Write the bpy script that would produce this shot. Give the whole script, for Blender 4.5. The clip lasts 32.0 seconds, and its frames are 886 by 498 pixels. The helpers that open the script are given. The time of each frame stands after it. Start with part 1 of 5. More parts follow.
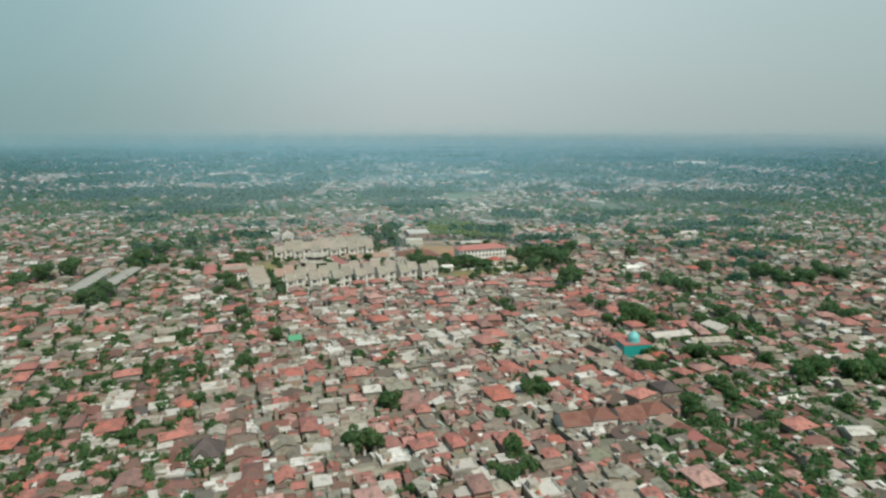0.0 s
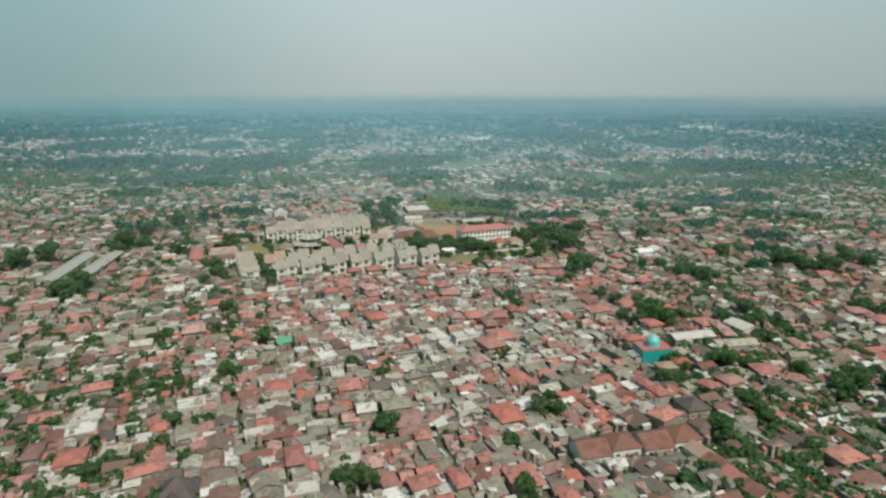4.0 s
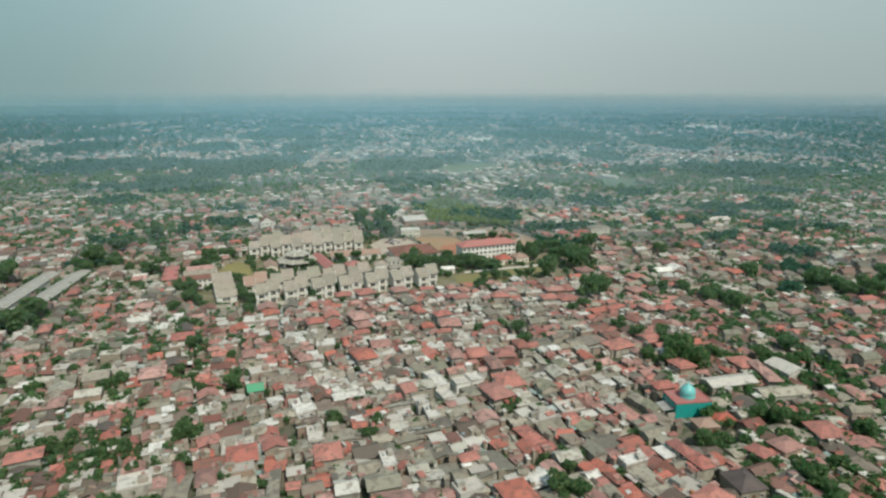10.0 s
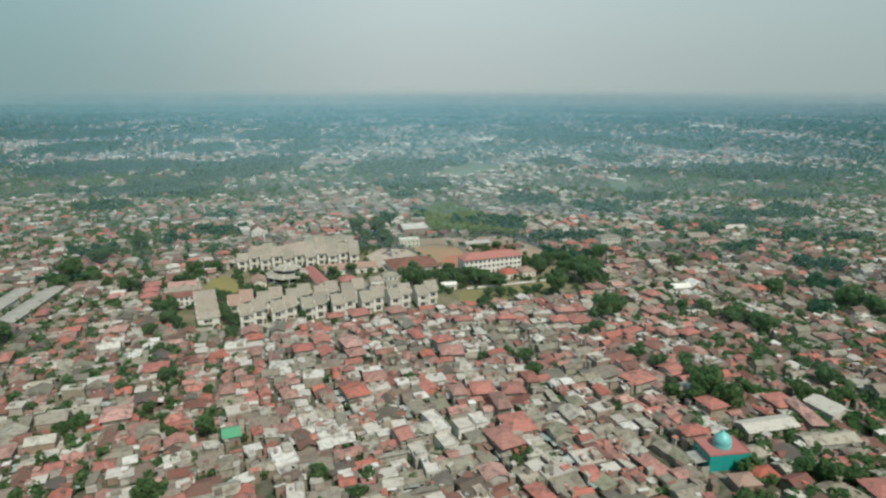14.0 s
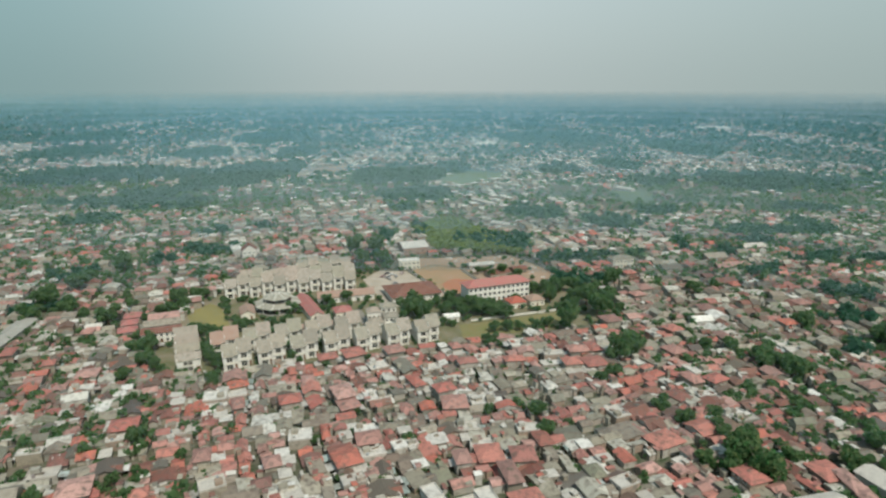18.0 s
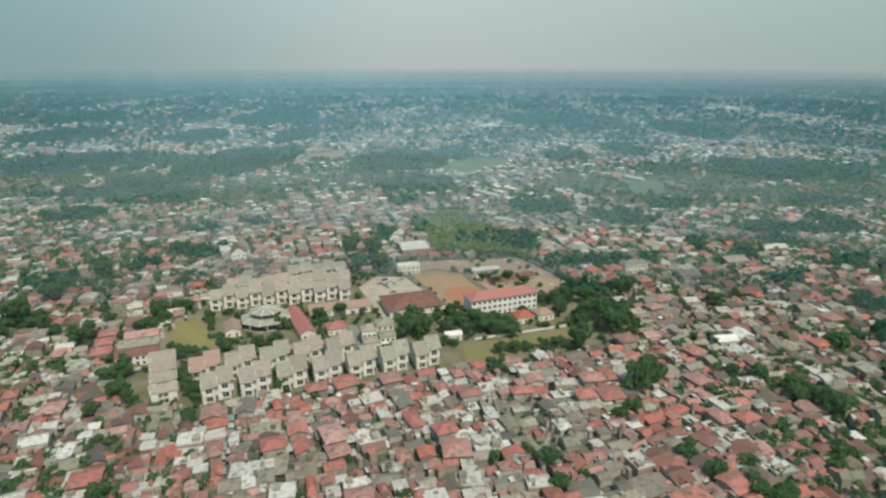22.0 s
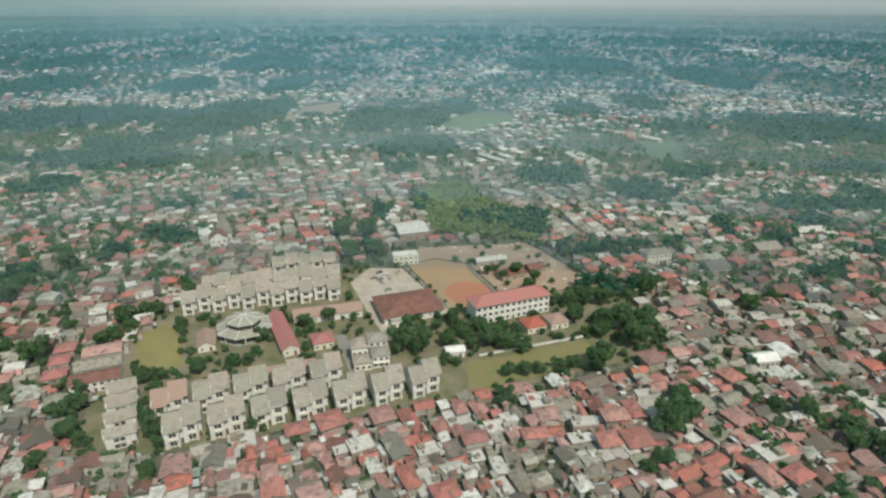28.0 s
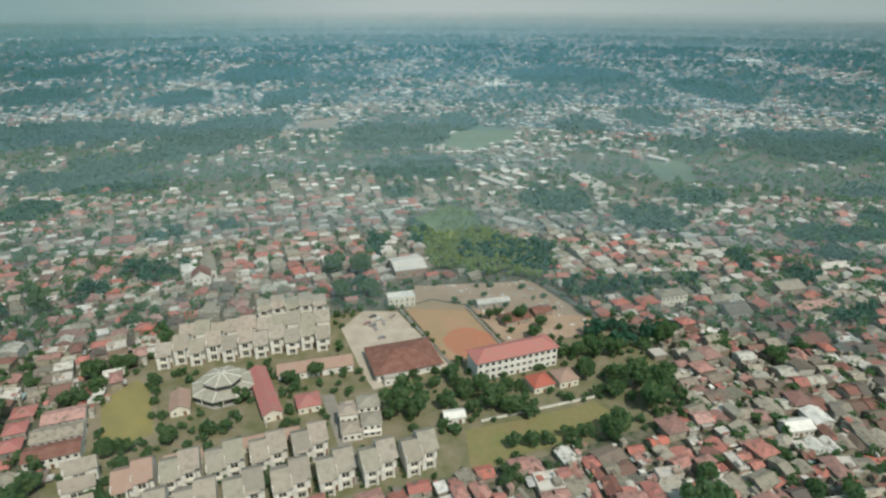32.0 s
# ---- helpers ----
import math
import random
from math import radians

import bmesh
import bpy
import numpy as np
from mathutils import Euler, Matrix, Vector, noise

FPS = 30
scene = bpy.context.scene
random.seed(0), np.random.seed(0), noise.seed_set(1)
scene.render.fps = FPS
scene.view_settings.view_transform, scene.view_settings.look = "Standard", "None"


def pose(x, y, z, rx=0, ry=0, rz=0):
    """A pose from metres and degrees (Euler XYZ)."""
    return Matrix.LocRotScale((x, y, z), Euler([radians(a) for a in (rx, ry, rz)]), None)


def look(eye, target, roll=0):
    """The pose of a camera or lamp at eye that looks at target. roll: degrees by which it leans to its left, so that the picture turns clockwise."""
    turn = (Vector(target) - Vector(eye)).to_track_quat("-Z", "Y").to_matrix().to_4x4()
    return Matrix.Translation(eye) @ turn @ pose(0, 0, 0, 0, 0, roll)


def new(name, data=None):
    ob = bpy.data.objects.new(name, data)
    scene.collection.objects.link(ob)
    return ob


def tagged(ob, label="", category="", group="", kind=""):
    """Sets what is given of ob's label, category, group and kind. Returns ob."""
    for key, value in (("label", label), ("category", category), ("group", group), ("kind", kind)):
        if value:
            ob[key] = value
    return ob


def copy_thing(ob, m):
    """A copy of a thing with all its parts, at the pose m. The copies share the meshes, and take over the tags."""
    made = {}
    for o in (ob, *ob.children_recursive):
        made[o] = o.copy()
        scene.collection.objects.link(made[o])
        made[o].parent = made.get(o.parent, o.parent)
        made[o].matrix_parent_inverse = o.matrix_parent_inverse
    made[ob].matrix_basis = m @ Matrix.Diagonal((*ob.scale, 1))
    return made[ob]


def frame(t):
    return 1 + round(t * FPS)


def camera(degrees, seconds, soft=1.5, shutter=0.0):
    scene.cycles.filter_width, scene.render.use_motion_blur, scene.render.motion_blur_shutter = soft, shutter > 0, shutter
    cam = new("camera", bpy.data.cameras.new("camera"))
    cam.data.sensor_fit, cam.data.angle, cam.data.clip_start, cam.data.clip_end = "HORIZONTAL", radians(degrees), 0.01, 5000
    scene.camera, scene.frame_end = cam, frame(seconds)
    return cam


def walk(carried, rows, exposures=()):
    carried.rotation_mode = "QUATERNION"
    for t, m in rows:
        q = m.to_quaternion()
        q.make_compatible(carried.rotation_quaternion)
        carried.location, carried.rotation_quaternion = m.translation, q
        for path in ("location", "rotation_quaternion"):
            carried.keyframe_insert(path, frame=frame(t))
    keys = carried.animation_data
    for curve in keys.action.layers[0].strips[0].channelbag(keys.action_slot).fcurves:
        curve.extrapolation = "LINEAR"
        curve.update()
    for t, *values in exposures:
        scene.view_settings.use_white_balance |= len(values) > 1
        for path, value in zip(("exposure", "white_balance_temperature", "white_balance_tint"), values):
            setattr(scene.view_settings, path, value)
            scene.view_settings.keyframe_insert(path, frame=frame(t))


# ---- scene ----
cam = camera(72.0, 32.0, soft=2.45)
walk(cam, [
    (0, look((0.00, 0.00, 104.01), (0.54, 98.26, 85.43), -0.03)),
    (0.5, look((-0.14, 3.79, 105.21), (0.43, 101.90, 85.88), -0.03)),
    (1, look((-0.27, 7.55, 106.41), (0.30, 105.50, 86.26), -0.03)),
    (2, look((-0.52, 15.06, 108.78), (0.06, 112.65, 86.99), -0.03)),
    (3, look((-0.66, 22.58, 111.07), (-0.09, 119.81, 87.72), -0.03)),
    (3.5, look((-0.70, 26.27, 112.12), (-0.14, 123.33, 88.03), -0.03)),
    (5.5, look((-0.62, 40.60, 115.43), (-0.14, 137.37, 90.21), -0.03)),
    (6, look((-0.57, 44.07, 115.91), (-0.05, 140.81, 90.60), -0.03)),
    (7, look((-0.43, 51.01, 116.48), (0.10, 147.76, 91.19), -0.03)),
    (8, look((-0.24, 57.93, 116.69), (0.33, 154.70, 91.49), -0.03)),
    (9, look((-0.01, 64.76, 116.67), (0.53, 161.56, 91.59), -0.03)),
    (10, look((0.19, 71.79, 116.57), (0.75, 168.63, 91.62), -0.03)),
    (11, look((0.38, 79.03, 116.57), (0.93, 175.86, 91.60), -0.03)),
    (12, look((0.48, 86.44, 116.91), (1.00, 183.24, 91.82), -0.03)),
    (13, look((0.54, 93.99, 117.80), (0.90, 190.76, 92.62), -0.03)),
    (14, look((0.60, 101.51, 119.30), (0.96, 198.27, 94.03), -0.03)),
    (16.5, look((0.62, 121.38, 125.44), (0.83, 218.08, 99.99), -0.03)),
    (17, look((0.63, 125.19, 126.75), (0.81, 221.87, 101.17), -0.03)),
    (18, look((0.61, 132.78, 129.40), (0.66, 229.45, 103.81), -0.03)),
    (19, look((0.71, 140.64, 132.04), (0.72, 237.30, 106.41), -0.03)),
    (20, look((0.91, 148.79, 134.67), (0.78, 245.41, 108.89), -0.03)),
    (21, look((1.10, 157.15, 137.32), (0.88, 253.75, 111.46), -0.03)),
    (21.5, look((1.15, 161.41, 138.65), (0.92, 257.63, 111.42), -0.03)),
    (22, look((1.18, 165.69, 139.99), (0.85, 261.32, 110.76), -0.03)),
    (22.5, look((1.17, 169.97, 141.31), (0.88, 265.03, 110.25), -0.03)),
    (23, look((1.13, 174.28, 142.61), (0.74, 269.06, 110.75), -0.03)),
    (23.5, look((1.07, 178.59, 143.89), (0.68, 272.79, 110.32), -0.03)),
    (24, look((1.02, 182.89, 145.17), (0.60, 276.38, 109.66), -0.03)),
    (24.5, look((1.00, 187.19, 146.44), (0.58, 279.89, 108.94), -0.03)),
    (25, look((0.99, 191.44, 147.72), (0.51, 283.62, 108.96), -0.03)),
    (25.5, look((1.02, 195.66, 149.03), (0.48, 287.86, 110.29), -0.03)),
    (27.5, look((1.48, 212.07, 154.42), (0.91, 304.35, 115.91), -0.03)),
    (28, look((1.63, 216.12, 155.70), (0.98, 308.41, 117.23), -0.03)),
    (29, look((1.96, 224.24, 158.16), (1.28, 316.61, 119.86), -0.03)),
    (30, look((2.21, 232.44, 160.47), (1.48, 324.94, 122.47), -0.03)),
    (31, look((2.31, 240.49, 162.54), (1.55, 333.16, 124.97), -0.03)),
    (31.5, look((2.34, 244.49, 163.54), (1.58, 337.28, 126.26), -0.03)),
    (32, look((2.37, 248.52, 164.53), (1.68, 341.16, 126.90), -0.03)),
], exposures=[(0, -0.05, 6300, 6), (32, -0.05, 6300, 6)])

# ---- sky, sun, haze light ----
SUN_FROM = Vector((0.30, -0.52, 0.80)).normalized()
world = bpy.data.worlds.new("sky")
scene.world = world
world.use_nodes = True
wn, wl = world.node_tree.nodes, world.node_tree.links
sky = wn.new("ShaderNodeTexSky")
sky.sky_type, sky.sun_disc = "NISHITA", False
sky.sun_elevation = math.asin(SUN_FROM.z)
sky.sun_rotation = math.atan2(SUN_FROM.x, SUN_FROM.y)
sky.air_density, sky.dust_density, sky.ozone_density = 1.2, 6.0, 1.0
coord = wn.new("ShaderNodeTexCoord")
split = wn.new("ShaderNodeSeparateXYZ")
ramp = wn.new("ShaderNodeValToRGB")
ramp.color_ramp.elements[0].position, ramp.color_ramp.elements[0].color = 0.0, (5.35, 6.0, 5.85, 1)
ramp.color_ramp.elements[1].position, ramp.color_ramp.elements[1].color = 0.2, (6.2, 7.15, 7.2, 1)
zenith = ramp.color_ramp.elements.new(0.7)
zenith.color = (2.6, 3.7, 4.4, 1)
blend = wn.new("ShaderNodeMix")
blend.data_type = "RGBA"
blend.inputs[0].default_value = 0.85
wl.new(coord.outputs["Generated"], split.inputs[0])
wl.new(split.outputs["Z"], ramp.inputs[0])
wl.new(sky.outputs[0], blend.inputs[6])
wl.new(ramp.outputs[0], blend.inputs[7])
side = wn.new("ShaderNodeValToRGB")      # the sky is brightest ahead and turns to a dull teal in the west
span = wn.new("ShaderNodeMapRange")
span.inputs["From Min"].default_value, span.inputs["From Max"].default_value = -0.8, 0.8
side.color_ramp.interpolation = "EASE"
side.color_ramp.elements[0].position, side.color_ramp.elements[0].color = 0.1, (0.56, 0.72, 0.74, 1)
side.color_ramp.elements[1].position, side.color_ramp.elements[1].color = 0.95, (0.80, 0.85, 0.84, 1)
ahead = side.color_ramp.elements.new(0.48)
ahead.color = (1.03, 1.02, 1.02, 1)
shade = wn.new("ShaderNodeMix")
shade.data_type, shade.blend_type = "RGBA", "MULTIPLY"
shade.inputs[0].default_value = 1.0
wl.new(split.outputs["X"], span.inputs[0])
wl.new(span.outputs[0], side.inputs[0])
wl.new(blend.outputs[2], shade.inputs[6])
wl.new(side.outputs[0], shade.inputs[7])
wl.new(shade.outputs[2], wn["Background"].inputs[0])
wn["Background"].inputs[1].default_value = 0.10

sun = new("sun", bpy.data.lights.new("sun", "SUN"))
sun.data.energy, sun.data.angle, sun.data.color = 3.6, radians(1.5), (1.0, 0.91, 0.77)
sun.matrix_world = look(SUN_FROM * 300, (0, 0, 0))


# ---- materials ----
def surface(name, rough=0.85, metallic=0.0, bump=0.0, bump_scale=4.0, specular=0.3):
    m = bpy.data.materials.new(name)
    m.use_nodes = True
    n, l = m.node_tree.nodes, m.node_tree.links
    b = n["Principled BSDF"]
    b.inputs["Roughness"].default_value, b.inputs["Metallic"].default_value = rough, metallic
    b.inputs["Specular IOR Level"].default_value = specular
    geo = n.new("ShaderNodeNewGeometry")
    if bump:
        t, u = n.new("ShaderNodeTexNoise"), n.new("ShaderNodeBump")
        t.inputs["Scale"].default_value, u.inputs["Strength"].default_value = bump_scale, bump
        u.inputs["Distance"].default_value = 0.1
        l.new(geo.outputs["Position"], t.inputs["Vector"])
        l.new(t.outputs[0], u.inputs["Height"])
        l.new(u.outputs[0], b.inputs["Normal"])
    return m, n, l, b, geo


def noise_value(n, l, geo, scale, detail=4.0, low=0.35, high=0.65):
    t, r = n.new("ShaderNodeTexNoise"), n.new("ShaderNodeMapRange")
    t.inputs["Scale"].default_value, t.inputs["Detail"].default_value = scale, detail
    r.inputs["From Min"].default_value, r.inputs["From Max"].default_value = low, high
    l.new(geo.outputs["Position"], t.inputs["Vector"])
    l.new(t.outputs[0], r.inputs[0])
    return r.outputs[0]


def mixed(n, l, factor, a, b, kind="MIX"):
    x = n.new("ShaderNodeMix")
    x.data_type, x.blend_type = "RGBA", kind
    for socket, value in ((0, factor), (6, a), (7, b)):
        if isinstance(value, (int, float)):
            x.inputs[socket].default_value = value
        elif isinstance(value, tuple):
            x.inputs[socket].default_value = (*value, 1)
        else:
            l.new(value, x.inputs[socket])
    return x.outputs[2]


def worn(name, colour, stain, grain=0.25, rough=0.85, scale=0.35, metallic=0.0, bump=0.3, specular=0.3):
    """One colour with large stains and fine grain."""
    m, n, l, b, geo = surface(name, rough, metallic, bump, 6.0, specular)
    big = noise_value(n, l, geo, scale)
    fine = noise_value(n, l, geo, scale * 14, 6.0, 0.3, 0.7)
    c = mixed(n, l, big, colour, stain)
    dark = tuple(v * (1 - grain) for v in colour)
    half = n.new("ShaderNodeMath")
    half.operation = "MULTIPLY"
    half.inputs[1].default_value = 0.5
    l.new(fine, half.inputs[0])
    l.new(mixed(n, l, half.outputs[0], c, dark), b.inputs["Base Color"])
    return m


def assorted(name, stops, rough=0.85, stain=(0.16, 0.13, 0.11), courses=0.0, bump=0.3):
    """A colour of its own for each piece, from a row of colours, with stains; courses: rows of tiles, per metre."""
    m, n, l, b, geo = surface(name, rough, 0.0, bump, 5.0)
    info = n.new("ShaderNodeObjectInfo")
    add, wrap, ramp = n.new("ShaderNodeMath"), n.new("ShaderNodeMath"), n.new("ShaderNodeValToRGB")
    wrap.operation = "FRACT"
    l.new(info.outputs["Random"], add.inputs[0])
    l.new(geo.outputs["Random Per Island"], add.inputs[1])
    l.new(add.outputs[0], wrap.inputs[0])
    l.new(wrap.outputs[0], ramp.inputs[0])
    els = ramp.color_ramp.elements
    while len(els) < len(stops):
        els.new(0.5)
    for e, (at, colour) in zip(els, stops):
        e.position, e.color = at, (*colour, 1)
    big = noise_value(n, l, geo, 0.5, 5.0, 0.48, 0.75)
    fine = noise_value(n, l, geo, 7.0, 5.0, 0.35, 0.8)
    c = mixed(n, l, big, ramp.outputs[0], stain)
    c2 = mixed(n, l, fine, c, mixed(n, l, 1.0, c, (0.62, 0.6, 0.58), "MULTIPLY"))
    if courses:
        sp, w, f = n.new("ShaderNodeSeparateXYZ"), n.new("ShaderNodeMath"), n.new("ShaderNodeMath")
        w.operation, f.operation = "MULTIPLY", "FRACT"
        w.inputs[1].default_value = courses
        l.new(geo.outputs["Position"], sp.inputs[0])
        l.new(sp.outputs["Z"], w.inputs[0])
        l.new(w.outputs[0], f.inputs[0])
        c2 = mixed(n, l, mixed(n, l, f.outputs[0], (0, 0, 0), (0.3, 0.3, 0.3)), c2, mixed(n, l, 1.0, c2, (0.6, 0.55, 0.5), "MULTIPLY"))
    l.new(c2, b.inputs["Base Color"])
    return m


def letting_through(m, colour, share):
    """Leaves let part of the light through."""
    n, l = m.node_tree.nodes, m.node_tree.links
    thin, mix = n.new("ShaderNodeBsdfTranslucent"), n.new("ShaderNodeMixShader")
    thin.inputs[0].default_value, mix.inputs[0].default_value = (*colour, 1), share
    out = [v for v in n if v.type == "OUTPUT_MATERIAL"][0]
    body = out.inputs[0].links[0].from_socket
    l.new(body, mix.inputs[1])
    l.new(thin.outputs[0], mix.inputs[2])
    l.new(mix.outputs[0], out.inputs[0])


CLAY = assorted("clay_tiles", [(0.0, (0.505, 0.190, 0.163)), (0.13, (0.577, 0.257, 0.213)), (0.26, (0.381, 0.157, 0.139)), (0.40, (0.536, 0.294, 0.257)),
                               (0.52, (0.340, 0.204, 0.183)), (0.64, (0.608, 0.375, 0.337)), (0.75, (0.237, 0.128, 0.114)), (0.87, (0.577, 0.199, 0.147)), (1.0, (0.464, 0.180, 0.153))], 0.8, courses=3.0)
SHEET = assorted("roof_sheets", [(0.0, (0.37, 0.345, 0.275)), (0.15, (0.27, 0.25, 0.20)), (0.30, (0.45, 0.42, 0.345)), (0.42, (0.22, 0.17, 0.14)),
                                 (0.55, (0.39, 0.375, 0.315)), (0.68, (0.54, 0.53, 0.47)), (0.75, (0.72, 0.71, 0.67)), (0.82, (0.31, 0.305, 0.245)), (0.91, (0.16, 0.15, 0.135)), (1.0, (0.30, 0.31, 0.22))], 0.75)
PALE = assorted("pale_concrete", [(0.0, (0.68, 0.65, 0.60)), (0.3, (0.55, 0.52, 0.47)), (0.6, (0.80, 0.79, 0.76)), (0.8, (0.45, 0.42, 0.38)), (1.0, (0.70, 0.67, 0.62))], 0.8, stain=(0.4, 0.385, 0.36))
PLASTER = assorted("house_plaster", [(0.0, (0.46, 0.43, 0.36)), (0.3, (0.34, 0.30, 0.235)), (0.5, (0.60, 0.585, 0.54)), (0.66, (0.28, 0.275, 0.235)), (0.82, (0.37, 0.27, 0.205)), (1.0, (0.50, 0.47, 0.42))], 0.85, stain=(0.22, 0.205, 0.17))
CANOPY = assorted("canopy_sheets", [(0.0, (0.7, 0.7, 0.68)), (0.35, (0.34, 0.33, 0.30)), (0.6, (0.30, 0.42, 0.40)), (0.8, (0.76, 0.76, 0.74)), (1.0, (0.30, 0.2, 0.16))], 0.5)
MAROON = assorted("dark_tiles_mixed", [(0.0, (0.23, 0.10, 0.085)), (0.25, (0.29, 0.14, 0.11)), (0.42, (0.14, 0.115, 0.095)), (0.6, (0.33, 0.17, 0.14)), (0.75, (0.19, 0.165, 0.13)), (0.9, (0.13, 0.12, 0.115)), (1.0, (0.28, 0.12, 0.09))], 0.8, courses=3.0)
TANK = assorted("tank_plastic", [(0.0, (0.55, 0.22, 0.08)), (0.5, (0.24, 0.29, 0.33)), (1.0, (0.62, 0.62, 0.6))], 0.4)
WHITE = worn("white_plaster", (0.80, 0.79, 0.75), (0.66, 0.64, 0.58))
CREAM = worn("cream_plaster", (0.78, 0.74, 0.64), (0.66, 0.62, 0.52))
GREYTILE = assorted("grey_tiles", [(0.0, (0.36, 0.33, 0.275)), (0.25, (0.44, 0.40, 0.355)), (0.45, (0.35, 0.345, 0.275)), (0.65, (0.45, 0.385, 0.335)), (0.85, (0.31, 0.29, 0.25)), (1.0, (0.40, 0.375, 0.32))], 0.85, stain=(0.28, 0.26, 0.22), courses=3.0)
PINKTILE = worn("faded_pink_tiles", (0.36, 0.24, 0.19), (0.38, 0.28, 0.23), 0.3, 0.8)
REDTILE = worn("red_tiles", (0.46, 0.12, 0.08), (0.36, 0.13, 0.10), 0.3, 0.75, 0.5)
BROWNTILE = worn("brown_tiles", (0.19, 0.085, 0.065), (0.26, 0.14, 0.11), 0.3, 0.8, 0.4)
DARKTILE = worn("dark_tiles", (0.09, 0.075, 0.075), (0.14, 0.11, 0.10), 0.3, 0.7)
TEAL = worn("teal_paint", (0.02, 0.33, 0.30), (0.03, 0.26, 0.25), 0.15, 0.6)
CYAN = worn("pale_cyan_glaze", (0.20, 0.56, 0.55), (0.13, 0.44, 0.45), 0.1, 0.35, specular=0.5)
GLASS = worn("dark_glass", (0.03, 0.04, 0.045), (0.05, 0.055, 0.06), 0.1, 0.15, bump=0.0, specular=0.5)
WOOD = worn("brown_wood", (0.20, 0.11, 0.06), (0.14, 0.08, 0.05))
METAL = worn("zinc_sheet", (0.50, 0.50, 0.48), (0.34, 0.30, 0.26), 0.2, 0.5, metallic=0.3)
CONCRETE = worn("concrete", (0.40, 0.39, 0.36), (0.30, 0.29, 0.26))
ASPHALT = worn("asphalt", (0.24, 0.225, 0.195), (0.30, 0.28, 0.245), 0.3, 0.9, 0.2)
LAWN = worn("dry_lawn", (0.285, 0.25, 0.095), (0.22, 0.20, 0.095), 0.3, 0.95, 0.08)
GRASS = worn("green_lawn", (0.20, 0.21, 0.08), (0.27, 0.21, 0.11), 0.35, 0.95, 0.05)
GARDEN = worn("garden_ground", (0.145, 0.15, 0.072), (0.27, 0.23, 0.165), 0.4, 0.95, 0.12)
CLAYSOIL = worn("red_soil", (0.44, 0.18, 0.11), (0.36, 0.20, 0.13), 0.2, 0.95, 0.035)
DIRT = worn("bare_soil", (0.43, 0.315, 0.235), (0.33, 0.245, 0.175), 0.3, 0.95, 0.06)
BARK = worn("bark", (0.12, 0.085, 0.06), (0.17, 0.13, 0.09), 0.4, 0.95, 2.0)
CARPAINT = assorted("car_paint", [(0.0, (0.7, 0.7, 0.7)), (0.4, (0.05, 0.05, 0.06)), (0.7, (0.5, 0.5, 0.5)), (1.0, (0.35, 0.05, 0.05))], 0.3, stain=(0.4, 0.4, 0.4))
RUBBER = worn("rubber", (0.03, 0.03, 0.03), (0.05, 0.05, 0.05))
LEAF = assorted("leaves", [(0.0, (0.100, 0.171, 0.073)), (0.35, (0.136, 0.212, 0.088)), (0.65, (0.068, 0.132, 0.066)), (0.85, (0.195, 0.230, 0.092)), (1.0, (0.106, 0.177, 0.077))], 0.75, stain=(0.083, 0.136, 0.065), bump=0.0)
letting_through(LEAF, (0.12, 0.36, 0.12), 0.48)
LIGHTLEAF = assorted("light_leaves", [(0.0, (0.221, 0.325, 0.111)), (0.4, (0.312, 0.370, 0.130)), (0.7, (0.156, 0.267, 0.098)), (1.0, (0.364, 0.377, 0.150))], 0.8, stain=(0.182, 0.260, 0.104), bump=0.0)
# teal tint of the hazy distance is put into these leaf colours
FARLEAF = assorted("haze_tinted_leaves", [(0.0, (0.034, 0.10, 0.068)), (0.4, (0.05, 0.125, 0.078)), (0.7, (0.024, 0.08, 0.058)), (1.0, (0.068, 0.135, 0.075))], 0.8, stain=(0.03, 0.088, 0.06), bump=0.0)
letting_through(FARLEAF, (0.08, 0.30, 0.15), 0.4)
letting_through(LIGHTLEAF, (0.22, 0.38, 0.10), 0.4)


def ground_material():
    m, n, l, b, geo = surface("city_ground", 0.95, 0.0, 0.3, 2.0)
    a = noise_value(n, l, geo, 0.03, 6.0, 0.4, 0.6)
    c = noise_value(n, l, geo, 0.25, 5.0, 0.42, 0.64)
    base = mixed(n, l, a, (0.175, 0.155, 0.12), (0.125, 0.12, 0.09))
    l.new(mixed(n, l, c, base, (0.05, 0.075, 0.036)), b.inputs["Base Color"])
    return m


GROUND = ground_material()


